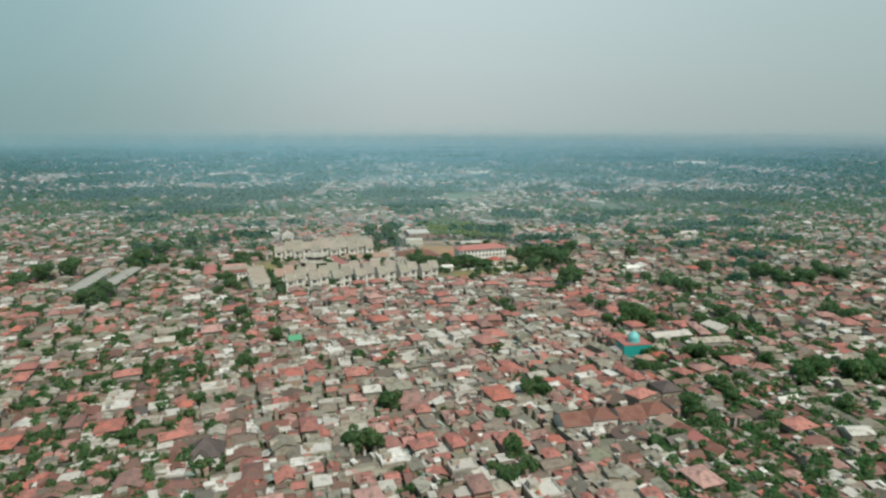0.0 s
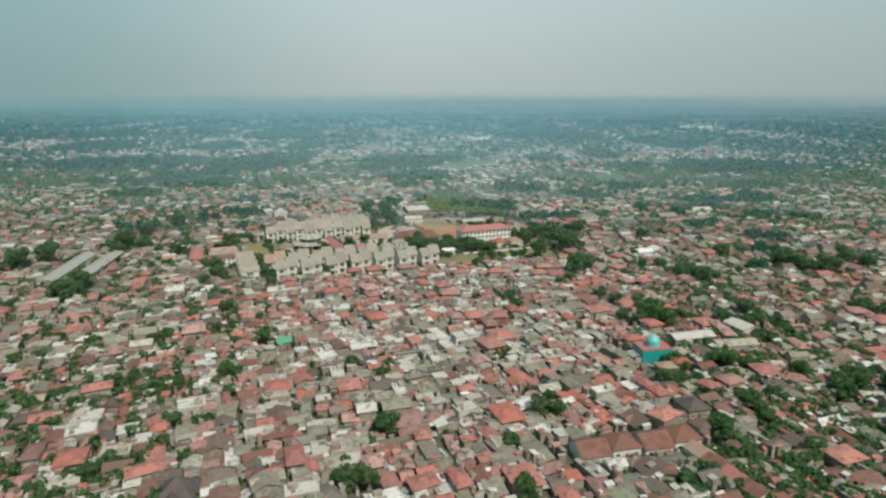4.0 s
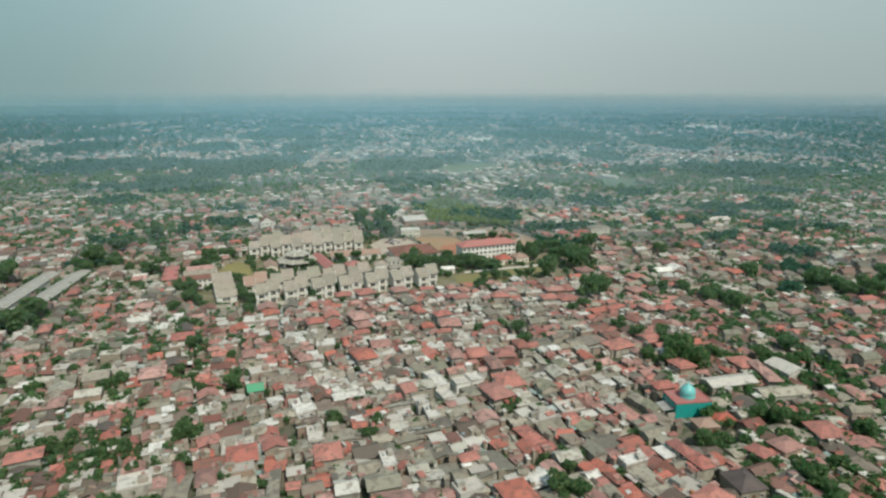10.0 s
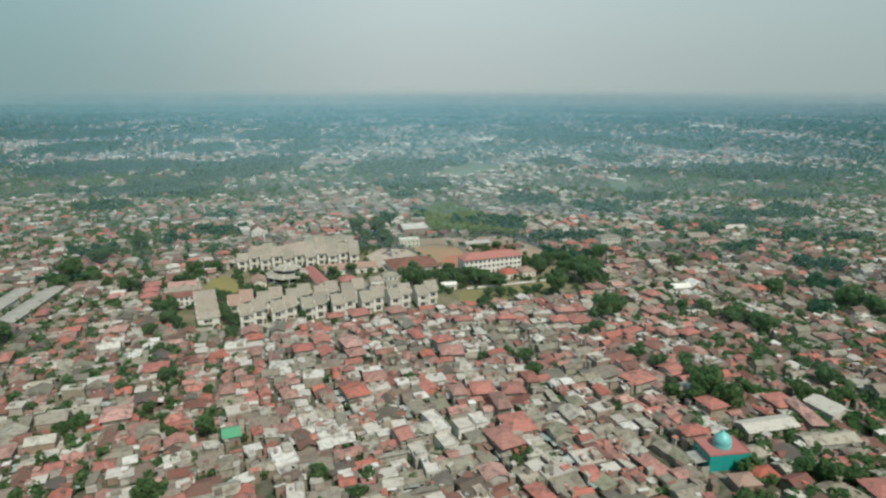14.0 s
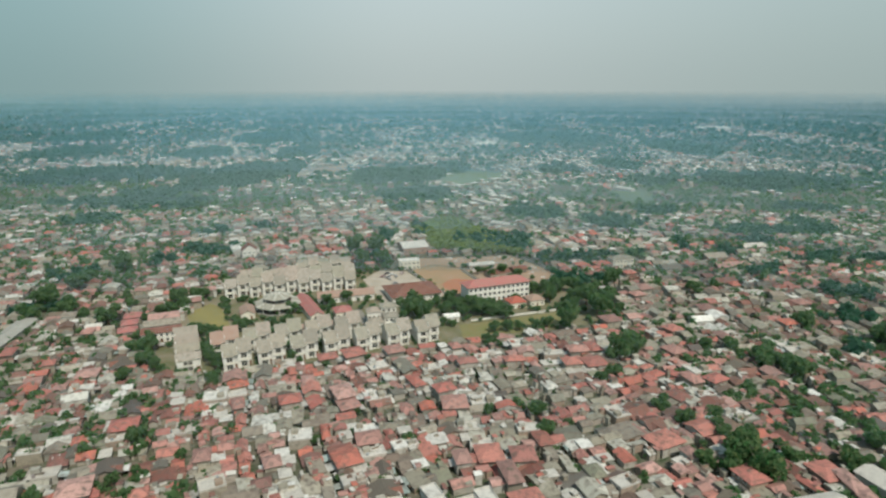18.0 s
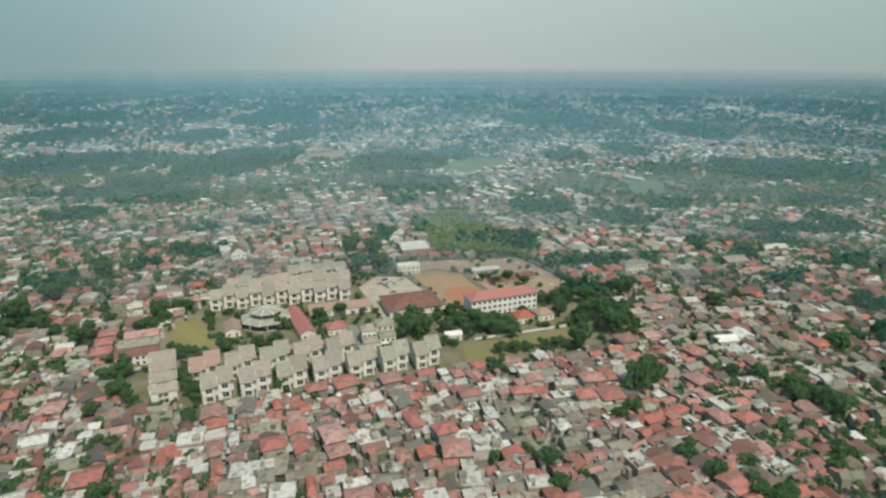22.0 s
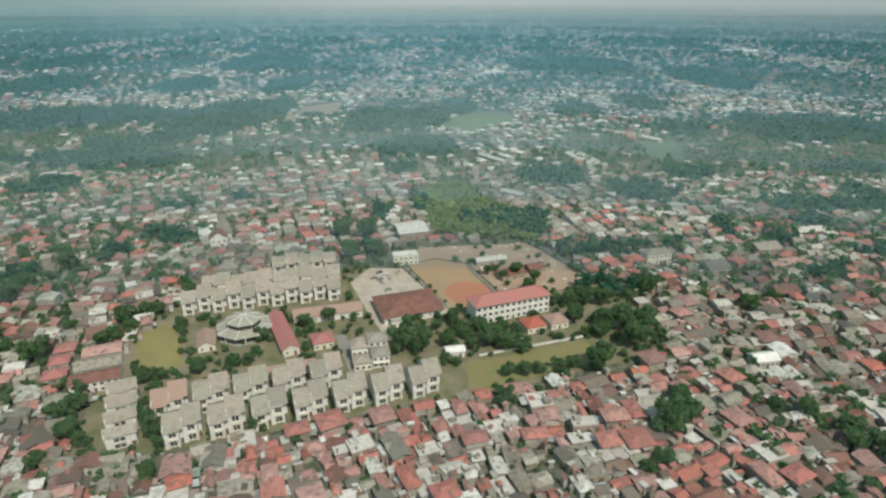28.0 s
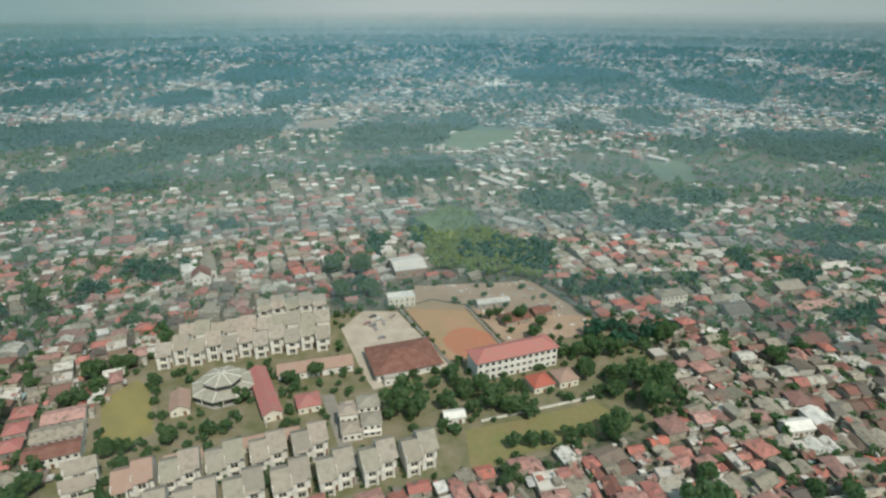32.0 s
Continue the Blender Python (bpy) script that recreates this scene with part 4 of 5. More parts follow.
for x, y, w, d, h, a in ((2.0, 239.5, 4.6, 6.5, 3.2, 26.0), (0.0, 246.5, 4.6, 6.0, 3.8, 26.0), (-2.5, 253.0, 4.4, 5.5, 3.0, 28.0), (7.2, 247.0, 5.2, 5.0, 4.2, 22.0), (12.0, 251.0, 4.6, 6.0, 3.4, 22.0)):
    hall("white_block", "small white flat-roofed workshop block", "workshop", x, y, w, d, h * 0.75, a, "flat", PALE, WHITE, 0, 2, group="white workshop blocks")
hall("dark_house", "house under a dark grey tile hip roof", "house", 76.0, 192.5, 7.0, 8.0, 3.0, 12.0, "hip", DARKTILE, PLASTER, 2.0, 3)
hall("dark_house", "house under a steep dark roof with a white gable", "house", -62.8, 151.6, 8.0, 7.5, 3.0, 8.0, "hip", DARKTILE, WHITE, 3.6, 3)
hall("gable_porch", "white gabled porch of the dark-roofed house", "porch", -62.5, 147.0, 3.2, 2.4, 3.4, 8.0, "gable", DARKTILE, WHITE, 1.7, 1, along="y", over=0.15)
for k in range(4):
    hall("terrace_house", "white-fronted house of a terrace under a brown tile roof", "house", 39.5 + 8.9 * k, 169.6 + 1.95 * k + 0.5 * (k % 2), 8.0, 8.5 - 0.8 * (k % 2), 2.8 + 0.3 * (k % 2), 12.0, "hip" if k % 2 else "gable", (BROWNTILE, MAROON, BROWNTILE, MAROON)[k], WHITE, 2.2, 3, group="white-fronted terrace")
for k in range(4):
    hall("row_house", "small house of a terrace under a dull red roof", "house", 75.0 - 2.25 * k, 151.5 + 5.6 * k, 5.6, 5.6, 2.7, 22.0, "gable", (BROWNTILE, ROOFRED, BROWNTILE, PINKTILE)[k], CREAM, 1.3, 2, along="y", over=0.25, group="red terrace")
hall("cottage", "small house with a faded hip roof before the mosque", "house", 78.5, 221.0, 6.0, 5.0, 2.4, 8.0, "hip", PINKTILE, PLASTER, 1.3, 2, group="school cottages")
hall("cottage", "small house with a red hip roof before the mosque", "house", 85.0, 224.0, 6.0, 5.0, 2.4, 8.0, "hip", REDTILE, PLASTER, 1.3, 2, group="school cottages")
hall("green_house", "small house with a green painted roof", "house", -60.5, 243.0, 4.6, 5.5, 3.2, 20.0, "gable", GREENPAINT := worn("green_paint", (0.10, 0.36, 0.20), (0.13, 0.32, 0.20), 0.2, 0.6), PLASTER, 1.2, 2)
hall("hangar", "long far hall under a white roof", "hall", 82.0, 1270.0, 36.0, 18.0, 7.0, 5.0, "gable", WHITE, PALE, 2.5, 6)
hall("hangar", "very long far hall under a white roof", "hall", 692.0, 1700.0, 85.0, 24.0, 8.0, 4.0, "gable", WHITE, PALE, 3.0, 10)
for x, y, w, a in ((48, 824, 40, -55), (56, 836, 38, -50), (70, 853, 33, -42), (135, 822, 50, -72), (143, 830, 44, -72), (202, 952, 29, -42), (318, 1060, 33, -22), (392, 1114, 46, 10), (59, 704, 26, -39), (234, 920, 34, -52), (108, 1667, 68, -12)):
    hall("long_hall", "long low hall under a whitish sheet roof in the far quarter", "hall", x / PLAN, y / PLAN, w / PLAN, 6.5, 3.0, a, "gable", PALE, PALE, 1.2, 4, group="far halls")
for x, y, w, d, a in ((33.0, 456.0, 13.0, 8.0, 25.0), (46.0, 463.0, 9.0, 6.0, 25.0), (24.0, 472.0, 16.0, 4.5, 16.0)):
    hall("site_shed", "low shed under rusty brown sheets on the building ground", "shed", x, y, w, d, 2.8, a, "gable", BROWNTILE if w != 16.0 else PALE, PLASTER, 1.2, 3, group="site sheds")

strip("field_road", 4, 886, 44, 976, 6.0, PALE, "pale road along the far field", z=0.5)
hall("gabled_house", "tall white house with a brown gable roof", "house", -125.0, 493.0, 9.0, 9.0, 7.0, 20.0, "gable", BROWNTILE, WHITE, 3.4, 3, 2, along="y")
hall("twin_hall", "long hall under a pale grey sheet roof", "hall", -137.0, 507.0, 8.0, 20.0, 4.0, 24.0, "gable", PALE, PALE, 1.6, 2, along="y", group="twin grey halls")
hall("twin_hall", "long hall under a pale grey sheet roof", "hall", -128.5, 511.0, 7.0, 18.0, 4.0, 24.0, "gable", SHEET, PALE, 1.6, 2, along="y", group="twin grey halls")
for x, y, w, d, mat, words in ((210, 588, 17, 14, SHEET, "a grey sheet roof"), (190, 524, 14, 11, BROWNTILE, "a dark brown tile roof"), (255, 618, 20, 8, PALE, "a pale sheet roof"), (212, 562, 26, 10, CLAY, "a terracotta tile roof"), (165, 557, 14, 12, SHEET, "a weathered sheet roof"), (-236, 662, 22, 14, CLAY, "a faded red tile roof")):
    hall("large_house", "large house under " + words, "house", x / PLAN, y / PLAN, w / PLAN, d / PLAN, 3.2, 12.0, "gable", mat, PLASTER, 1.8, 5, group="large-roofed houses")

strip("street_townhouses", -43, 399, -25, 353, 4.5, ASPHALT, "narrow grey lane between townhouses")
strip("road_west", -232, 520, -152, 394, 4.5, ASPHALT, "pale grey main road through the western quarter")
strip("road_east", 50, 270, 84, 210, 1.8, ASPHALT, "pale grey street through the eastern quarter")
strip("road_far_east", 134, 322, 140, 240, 2.0, ASPHALT, "pale grey street at the eastern edge")
strip("lane_north", 24, 352, 40, 318, 1.4, ASPHALT, "narrow lane between red-roofed houses")


def low_wall(name, x0, y0, x1, y1, h, mat, label):
    x0, y0, x1, y1 = (v * PLAN for v in (x0, y0, x1, y1))
    length, ang = math.hypot(x1 - x0, y1 - y0), math.atan2(y1 - y0, x1 - x0)
    g = Geo()
    g.box(0, -0.15, 0, length, 0.15, h)
    root = thing(name, g, mat, Matrix.Translation((x0, y0, 0)) @ Matrix.Rotation(ang, 4, "Z"), label, "wall")
    g = Geo()
    g.box(-0.05, -0.22, h, length + 0.05, 0.22, h + 0.12)
    part("coping", g, CONCRETE, root)


low_wall("field_wall", -20.5, 465.5, 3.5, 418.5, 1.6, WHITE, "white wall along the sports field")
low_wall("field_wall", 11.2, 468.0, 26.5, 431.0, 1.6, WHITE, "white wall along the sports field")
low_wall("garden_wall", -73.5, 413.0, -60.5, 379.0, 1.4, WHITE, "low white wall beside the red-roofed wing")
low_wall("site_wall", 48.0, 501.0, 77.0, 449.0, 1.8, PALE, "pale wall round the building ground")
low_wall("lawn_wall", 14.0, 383.0, 57.0, 397.5, 1.2, WHITE, "low white wall along the lawn")


def car_model(label):
    g = Geo()
    prof = [(0, 0.35), (0, 0.85), (0.9, 0.95), (1.5, 1.45), (3.2, 1.45), (3.9, 0.95), (4.2, 0.9), (4.2, 0.35)]
    g.solid([(x, 0, z) for x, z in prof], [(x, 1.7, z) for x, z in prof])
    root = thing("car", g, CARPAINT, Matrix(), label, "car", "parked cars")
    g = Geo()
    g.solid([(1.0, -0.01, 1.0), (3.75, -0.01, 1.0), (3.15, -0.01, 1.38), (1.55, -0.01, 1.38)], [(1.0, 1.71, 1.0), (3.75, 1.71, 1.0), (3.15, 1.71, 1.38), (1.55, 1.71, 1.38)])
    part("glazing", g, GLASS, root)
    for x in (0.8, 3.4):
        for y in (-0.02, 1.55):
            g = Geo()
            g.solid([(x + px, y, 0.33 + pz) for px, pz, _ in ring(0.33, 0, 12)], [(x + px, y + 0.17, 0.33 + pz) for px, pz, _ in ring(0.33, 0, 12)])
            part("wheel", g, RUBBER, root)
    return root


CAR = car_model("small parked car on the yard")
CAR.matrix_basis = pose(-43, 542, 0.06, 0, 0, 30)
for x, y, a in ((-33, 450, 30), (-31, 455, 30), (-29, 447, 115), (-34, 458, 30), (-26, 452, 100), (-28, 439, 20), (-24, 458, 65)):
    copy_thing(CAR, pose(x * PLAN, y * PLAN, 0.06, 0, 0, a))

hall("shop_building", "white two-storey shop building under a brown roof", "shops", -124.0, 362.5, 16.0, 7.6, 4.4, 22.0, "gable", BROWNTILE, WHITE, 1.2, 7, 2, pane=(1.5, 1.5), group="shop buildings")
hall("shop_building", "white two-storey shop building under a grey roof", "shops", -127.5, 371.5, 15.0, 7.8, 4.4, 22.0, "gable", SHEET, WHITE, 1.2, 7, 2, pane=(1.5, 1.5), group="shop buildings")
hall("shop_building", "white two-storey shop building under a red roof", "shops", -131.0, 381.0, 13.0, 7.8, 4.0, 22.0, "gable", CLAY, WHITE, 1.2, 6, 2, pane=(1.5, 1.4), group="shop buildings")
for x, y, w, a in ((-141.0, 366.0, 7.5, 24.0), (-144.5, 375.0, 6.5, 22.0), (-147.5, 384.0, 7.0, 20.0)):
    hall("corner_house", "small old house under a dull brown-red roof", "house", x, y, w, 6.5, 2.8, a, "hip", ROOFRED, PLASTER, 1.6, 3, group="old houses west of the gardens")
hall("garden_shed", "small shed with a white roof beside the lawn", "shed", 4.5, 384.0, 7.0, 4.5, 2.8, 12.0, "gable", WHITE, WHITE, 0.9, 2)

# greenery of the gardens between the single buildings
rng = random.Random(31)
spots = []
while len(spots) < 420:
    x, y = rng.uniform(-151, 108), rng.uniform(386, 600)
    if inside(x, y, CAMPUS) and not any(inside(x, y, p) for p in KEEP_CLEAR[6:] + [LAWN_WEST, LAWN_EAST, FIELD, PARKING]) and not (inside(x, y, BARE) and rng.random() < 0.85):
        spots.append((x, y, rng.uniform(1.0, 2.6)))
for k in range(1, 7):
    c, s = math.cos(radians(19.2)), math.sin(radians(19.2))
    for v in (0.0, 3.0, 6.0, 9.0):
        u = (13.25 * k - 0.85) * PLAN
        spots.append((-102.6 + c * u - s * v, 396 + s * u + c * v, rng.uniform(0.8, 1.2)))
far_trees("campus_greenery", spots, "small trees, hedges and shrubs of the gardens", 16, 34)
sheet("campus_ground", [(-151, 439), (-145, 494), (-142, 542), (-58, 554), (-48, 559), (-26, 559), (5, 502), (34, 516), (90, 538), (108, 502), (106, 456), (79, 454), (41, 439), (12, 430), (-103, 394), (-136, 391)], 0.04, GARDEN, "worn garden ground of grass, soil and paving", "garden")
rng = random.Random(41)
g = Geo()
for k in range(90):
    x, y = rng.uniform(-15, 88), rng.uniform(522, 598)
    if inside(x, y, BARE) and inside(x + 4, y, BARE) and inside(x - 2, y, BARE) and not any(inside(x, y, p) for p in KEEP_CLEAR[6:]):
        w, d = rng.choice(((3.0, 0.5), (0.5, 2.5), (1.6, 1.2), (2.2, 1.5)))
        g.box(x, y, 0.05, x + w, y + d, 0.05 + rng.uniform(0.3, 1.3))
thing("building_rubble", g, PALE, Matrix(), "pale rubble and low unfinished walls on the building ground", "rubble", kind="stuff")

# ---- houses ----
def house_model(name, label, w, d, h, storeys, roof, mat, wall, group, along="x", rise=1.7, canopy=True, cross=False):
    """Front towards -y, front left corner at the origin."""
    gable = rise if roof == "gable" else 0
    root = thing(name, wall_box(w, d, h, gable, along), wall, Matrix(), label, "house", group)
    if roof == "gable":
        g = gable_roof(w, d, h + 0.02, rise, 0.62, along=along)
        if cross:
            side = gable_roof(w * 0.5, d * 0.5, h + 0.06, rise * 0.72, 0.3, along="y" if along == "x" else "x")
            k, sx, sy = len(g.v), (0.08 if along == "x" else 0.6) * w, -0.35 if along == "x" else 0.3 * d
            g.v += [(x + sx, y + sy, z) for x, y, z in side.v]
            g.f += [tuple(i + k for i in f) for f in side.f]
            g.m += side.m
        part("roof", g, mat, root)
    elif roof == "hip":
        part("roof", hip_roof(w, d, h + 0.02, rise, 0.75), mat, root)
    elif roof == "shed":
        g = Geo()
        lo = [(-0.3, -0.5, h + 0.02), (w + 0.3, -0.5, h + 0.02), (w + 0.3, d + 0.3, h + 0.9), (-0.3, d + 0.3, h + 0.9)]
        g.solid(lo, [(x, y, z + 0.14) for x, y, z in lo])
        part("roof", g, mat, root)
    else:
        part("roof", tray(w, d, h), mat, root)
        g = Geo()
        g.box(w * 0.55, d * 0.6, h + 0.18, w * 0.9, d * 0.9, h + 2.2)
        part("stair_room", g, wall, root)
    win = window_geo(1.5, 1.3)
    for s in range(storeys):
        ob = part("window", win, (WHITE, GLASS), root)
        ob.location = (w * 0.56, 0, 0.9 + 3.0 * s)
        if s:
            ob = part("window", win, (WHITE, GLASS), root)
            ob.location = (w * 0.14, 0, 0.9 + 3.0 * s)
    g = Geo()
    g.box(0, -0.07, 0, 0.1, 0.02, 2.1).box(0.9, -0.07, 0, 1.0, 0.02, 2.1).box(0.1, -0.07, 2.0, 0.9, 0.02, 2.1).box(0.1, -0.03, 0, 0.9, 0.02, 2.0)
    ob = part("door", g, WOOD, root)
    ob.location = (w * 0.2, 0, 0)
    if canopy:
        g = Geo()
        lo = [(0.1, -2.6, 2.35), (w * 0.62, -2.6, 2.35), (w * 0.62, -0.04, 2.62), (0.1, -0.04, 2.62)]
        g.solid(lo, [(x, y, z + 0.07) for x, y, z in lo])
        part("canopy", g, CANOPY, root)
    if roof == "flat":
        g = Geo()
        x, y, z = w * 0.25, d * 0.75, h + 0.2
        g.solid(ring(0.5, z, 10, x, y), ring(0.5, z + 1.1, 10, x, y))
        part("water_tank", g, TANK, root)
    return root


MODELS = {
    "clay": [house_model("tiled_house", "one-storey house under a terracotta tile gable roof", 5.64, 8.24, 2.8, 1, "gable", CLAY, PLASTER, "terracotta houses", "x", 1.7, cross=True),
             house_model("tiled_house", "one-storey house under a terracotta tile gable roof", 5.64, 8.8, 2.8, 1, "gable", CLAY, PLASTER, "terracotta houses", "y", 1.5, canopy=False, cross=True),
             house_model("tiled_house", "two-storey house under a terracotta tile gable roof", 5.46, 7.2, 5.4, 2, "gable", CLAY, PLASTER, "terracotta houses", "x", 1.65)],
    "hip": [house_model("hip_roof_house", "one-storey house under a terracotta tile hip roof", 5.55, 8.0, 2.9, 1, "hip", CLAY, PLASTER, "terracotta hip houses", rise=1.6, canopy=False),
            house_model("hip_roof_house", "two-storey house under a terracotta tile hip roof", 5.46, 7.6, 5.4, 2, "hip", CLAY, PLASTER, "terracotta hip houses", rise=1.6),
            house_model("hip_roof_house", "one-storey house under a faded grey tile hip roof", 5.55, 8.4, 2.9, 1, "hip", SHEET, PLASTER, "grey hip houses", rise=1.8)],
    "sheet": [house_model("sheet_roof_house", "one-storey house under a grey roof of weathered sheets", 5.64, 9.04, 2.8, 1, "gable", SHEET, PLASTER, "grey-roofed houses", "y", 1.2, canopy=False),
              house_model("sheet_roof_house", "one-storey house under a low grey sheet roof", 5.64, 8.64, 2.8, 1, "shed", SHEET, PLASTER, "grey-roofed houses"),
              house_model("sheet_roof_house", "two-storey house under a grey sheet gable roof", 5.46, 7.68, 5.3, 2, "gable", SHEET, PLASTER, "grey-roofed houses", "x", 1.5, cross=True)],
    "brown": [house_model("brown_roof_house", "one-storey house under a dark brown-red tile gable roof", 5.64, 8.4, 2.7, 1, "gable", MAROON, PLASTER, "brown-roofed houses", "x", 1.65, cross=True),
              house_model("brown_roof_house", "one-storey house under a dark brown-red tile hip roof", 5.6, 8.2, 2.7, 1, "hip", MAROON, PLASTER, "brown-roofed houses", rise=1.6, canopy=False),
              house_model("brown_roof_house", "one-storey house under a long brown tile roof", 5.64, 8.8, 2.7, 1, "gable", MAROON, PLASTER, "brown-roofed houses", "y", 1.5, canopy=False)],
    "pale": [house_model("flat_roof_house", "two-storey concrete house with a pale flat roof terrace", 5.55, 7.84, 5.6, 2, "flat", PALE, PLASTER, "flat-roofed houses"),
             house_model("flat_roof_house", "one-storey house with a pale flat roof slab", 5.64, 8.4, 3.0, 1, "flat", PALE, PLASTER, "flat-roofed houses")],
}
USED = set()


def put_house(kind, k, m):
    ob = MODELS[kind][k]
    if ob.name in USED:
        return copy_thing(ob, m)
    USED.add(ob.name)
    ob.matrix_basis = m
    return ob


class FarHouses:
    """Many plain far houses in one mesh of walls and roofs."""

    def __init__(self):
        self.g = Geo()

    def add(self, x, y, ang, w, d, h, rise, mat, hip):
        c, s = math.cos(ang), math.sin(ang)
        o = 0.35

        def at(px, py, pz):
            return (x + c * px - s * py, y + s * px + c * py, pz)
        W, D = w / 2, d / 2
        g = self.g
        base, top = [(-W, -D), (W, -D), (W, D), (-W, D)], []
        k = len(g.v)
        g.v += [at(px, py, 0) for px, py in base] + [at(px, py, h) for px, py in base]
        g.f += [(k + i, k + (i + 1) % 4, k + 4 + (i + 1) % 4, k + 4 + i) for i in range(4)]
        g.m += [3] * 4
        k = len(g.v)
        W, D = W + o, D + o
        if mat == 2:
            g.v += [at(px, py, h + 0.3) for px, py in ((-W, -D), (W, -D), (W, D), (-W, D))] + [at(px, py, h) for px, py in ((-W, -D), (W, -D), (W, D), (-W, D))]
            g.f += [(k, k + 1, k + 2, k + 3)] + [(k + 4 + i, k + 4 + (i + 1) % 4, k + (i + 1) % 4, k + i) for i in range(4)]
            g.m += [2] * 5
            return
        q = min(D, W * 0.6) if hip else 0
        g.v += [at(-W, -D, h), at(W, -D, h), at(W, D, h), at(-W, D, h), at(-W + q, 0, h + rise), at(W - q, 0, h + rise)]
        g.f += [(k, k + 1, k + 5, k + 4), (k + 2, k + 3, k + 4, k + 5), (k + 1, k + 2, k + 5), (k + 3, k, k + 4)]
        g.m += [mat] * 4

    def build(self, name, label, mats):
        return thing(name, self.g, mats, Matrix(), label, "houses", kind="stuff")


def seen_from_path(x, y, margin=12):
    return abs(x) < 0.735 * y + margin and y > 135


# quarters with mostly red or mostly grey roofs: middle, half width, change of the share of red
QUARTERS = [(14, 390, 20, -0.6), (-134, 370, 24, -0.45), (-95, 349, 18, 0.4), (-178, 382, 22, 0.35), (-47, 400, 24, 0.35), (25, 412, 16, 0.3), (150, 495, 50, -0.25), (-149, 253, 24, -0.35), (-94, 265, 18, 0.3), (-26, 210, 16, 0.3), (30, 264, 24, 0.3), (-113, 230, 14, 0.3), (-60, 248, 16, 0.3), (-13, 233, 14, -0.4)]


def red_share(x, y):
    """Share of terracotta roofs in the quarter."""
    v = 0.50 + 0.6 * noise.noise((x * 0.012, y * 0.012, 1))
    v += 0.12 if 48 < x < 130 and 300 < y < 420 else 0.0
    v -= 0.22 if y < 310 else 0.0
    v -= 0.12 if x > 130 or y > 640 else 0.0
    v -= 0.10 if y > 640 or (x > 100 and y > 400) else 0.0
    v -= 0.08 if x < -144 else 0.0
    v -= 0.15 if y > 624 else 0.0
    v += sum(d for a, c, r, d in QUARTERS if math.hypot(x - a, y - c) < r)
    return min(0.88, max(0.06, v))


middle_houses = FarHouses()
far_houses = FarHouses()
LAYOUT = random.Random(77)
TURN_MAIN, TURN_EAST = radians(20), radians(8)


def lots():
    """Rows of lots on both sides of narrow streets, in blocks that turn by a right angle here and there:
    middle of the front, width, angle across the street, side of the street."""
    size, pitch = 63.0, 21.0
    for turn, east in ((TURN_MAIN, False), (TURN_EAST, True)):
        ox, oy = (0, 300) if not east else (142, 360)
        for i in range(-14, 15):
            for j in range(-8, 12):
                cross = noise.cell((i * 1.7 + 0.3, j * 2.3 + 0.7, 5.0 + east)) > 0.5
                t = turn + (math.pi / 2 if cross else 0.0)
                c, s = math.cos(turn), math.sin(turn)
                shift = 3.0 * noise.noise((i * 2.1, j * 1.3, 12))
                for street in range(3):
                    for side in (-1, 1):
                        q = 0.0
                        while True:
                            wide = LAYOUT.choice((4.6, 5.2, 6.0, 6.8, 7.6, 8.8))
                            q += wide / 2
                            if q + wide / 2 > size - 1.8:
                                break
                            p = (street + 0.5) * pitch + side * (1.2 + 0.9 * noise.noise((street * 3.1 + i, q * 0.03, j)))
                            u, v = i * size + (size - q if cross else p), j * size + (p if cross else q) + shift
                            q += wide / 2 + 0.12
                            x, y = ox + c * u - s * v, oy + s * u + c * v
                            x, y = x + 5.0 * noise.noise((x * 0.02, y * 0.02, 14)), y + 5.0 * noise.noise((x * 0.02, y * 0.02, 17))
                            if (x - 0.06 * (y - 240) > 120) != east:
                                continue
                            yield x, y, wide, t + 0.24 * noise.noise((x * 0.016, y * 0.016, 8)) + (0.45 * noise.noise((x * 0.011, y * 0.011, 6)) if y > 528 else 0.0), side


plots = []
for x, y, wide, turn, side in lots():
    if y < 72 or y > 768 or abs(x) > 0.735 * y + 110:
        continue
    c, s = math.cos(turn), math.sin(turn)
    cx, cy = x + side * c * 5.2, y + side * s * 5.2
    if any(inside(cx + dx, cy + dy, p) for p in KEEP_CLEAR for dx, dy in ((0, 0), (3.5, 2.5), (-3.5, -2.5), (2.5, -3.5), (-2.5, 3.5))) or in_woods(cx, cy, 1.0):
        continue
    if any((cx - a) ** 2 + (cy - b) ** 2 < (0.6 * r + 1.0) ** 2 for a, b, r in TREES if r > 2.9):
        continue
    r = LAYOUT.random()
    red = red_share(cx, cy) + 0.10 * (abs(x) < 110 and 310 < y < 430)
    kind = "clay" if r < red * 0.66 else "hip" if r < red * 0.66 + 0.22 else ("pale" if r > 0.95 - 0.05 * (x < 0) - 0.10 * (y > 600) - 0.03 * (abs(x) < 110 and 320 < y < 440) else "sheet")
    edge = abs(cx - 8) - 0.28 * cy
    if kind != "pale" and LAYOUT.random() < ((0.48 if cy < 215 else 0.30) if edge > 0 else 0.10) and cy < 560:
        kind = "brown"
    near = math.hypot(cx, cy - min(max(cy, 160), 385)) if seen_from_path(cx, cy) else 1e6
    if LAYOUT.random() > 0.06 + 0.08 * (y > 528) + 0.25 * (y > 600 and wild(cx, cy) > 0.08):
        plots.append((near, x, y, cx, cy, wide, turn, side, kind))
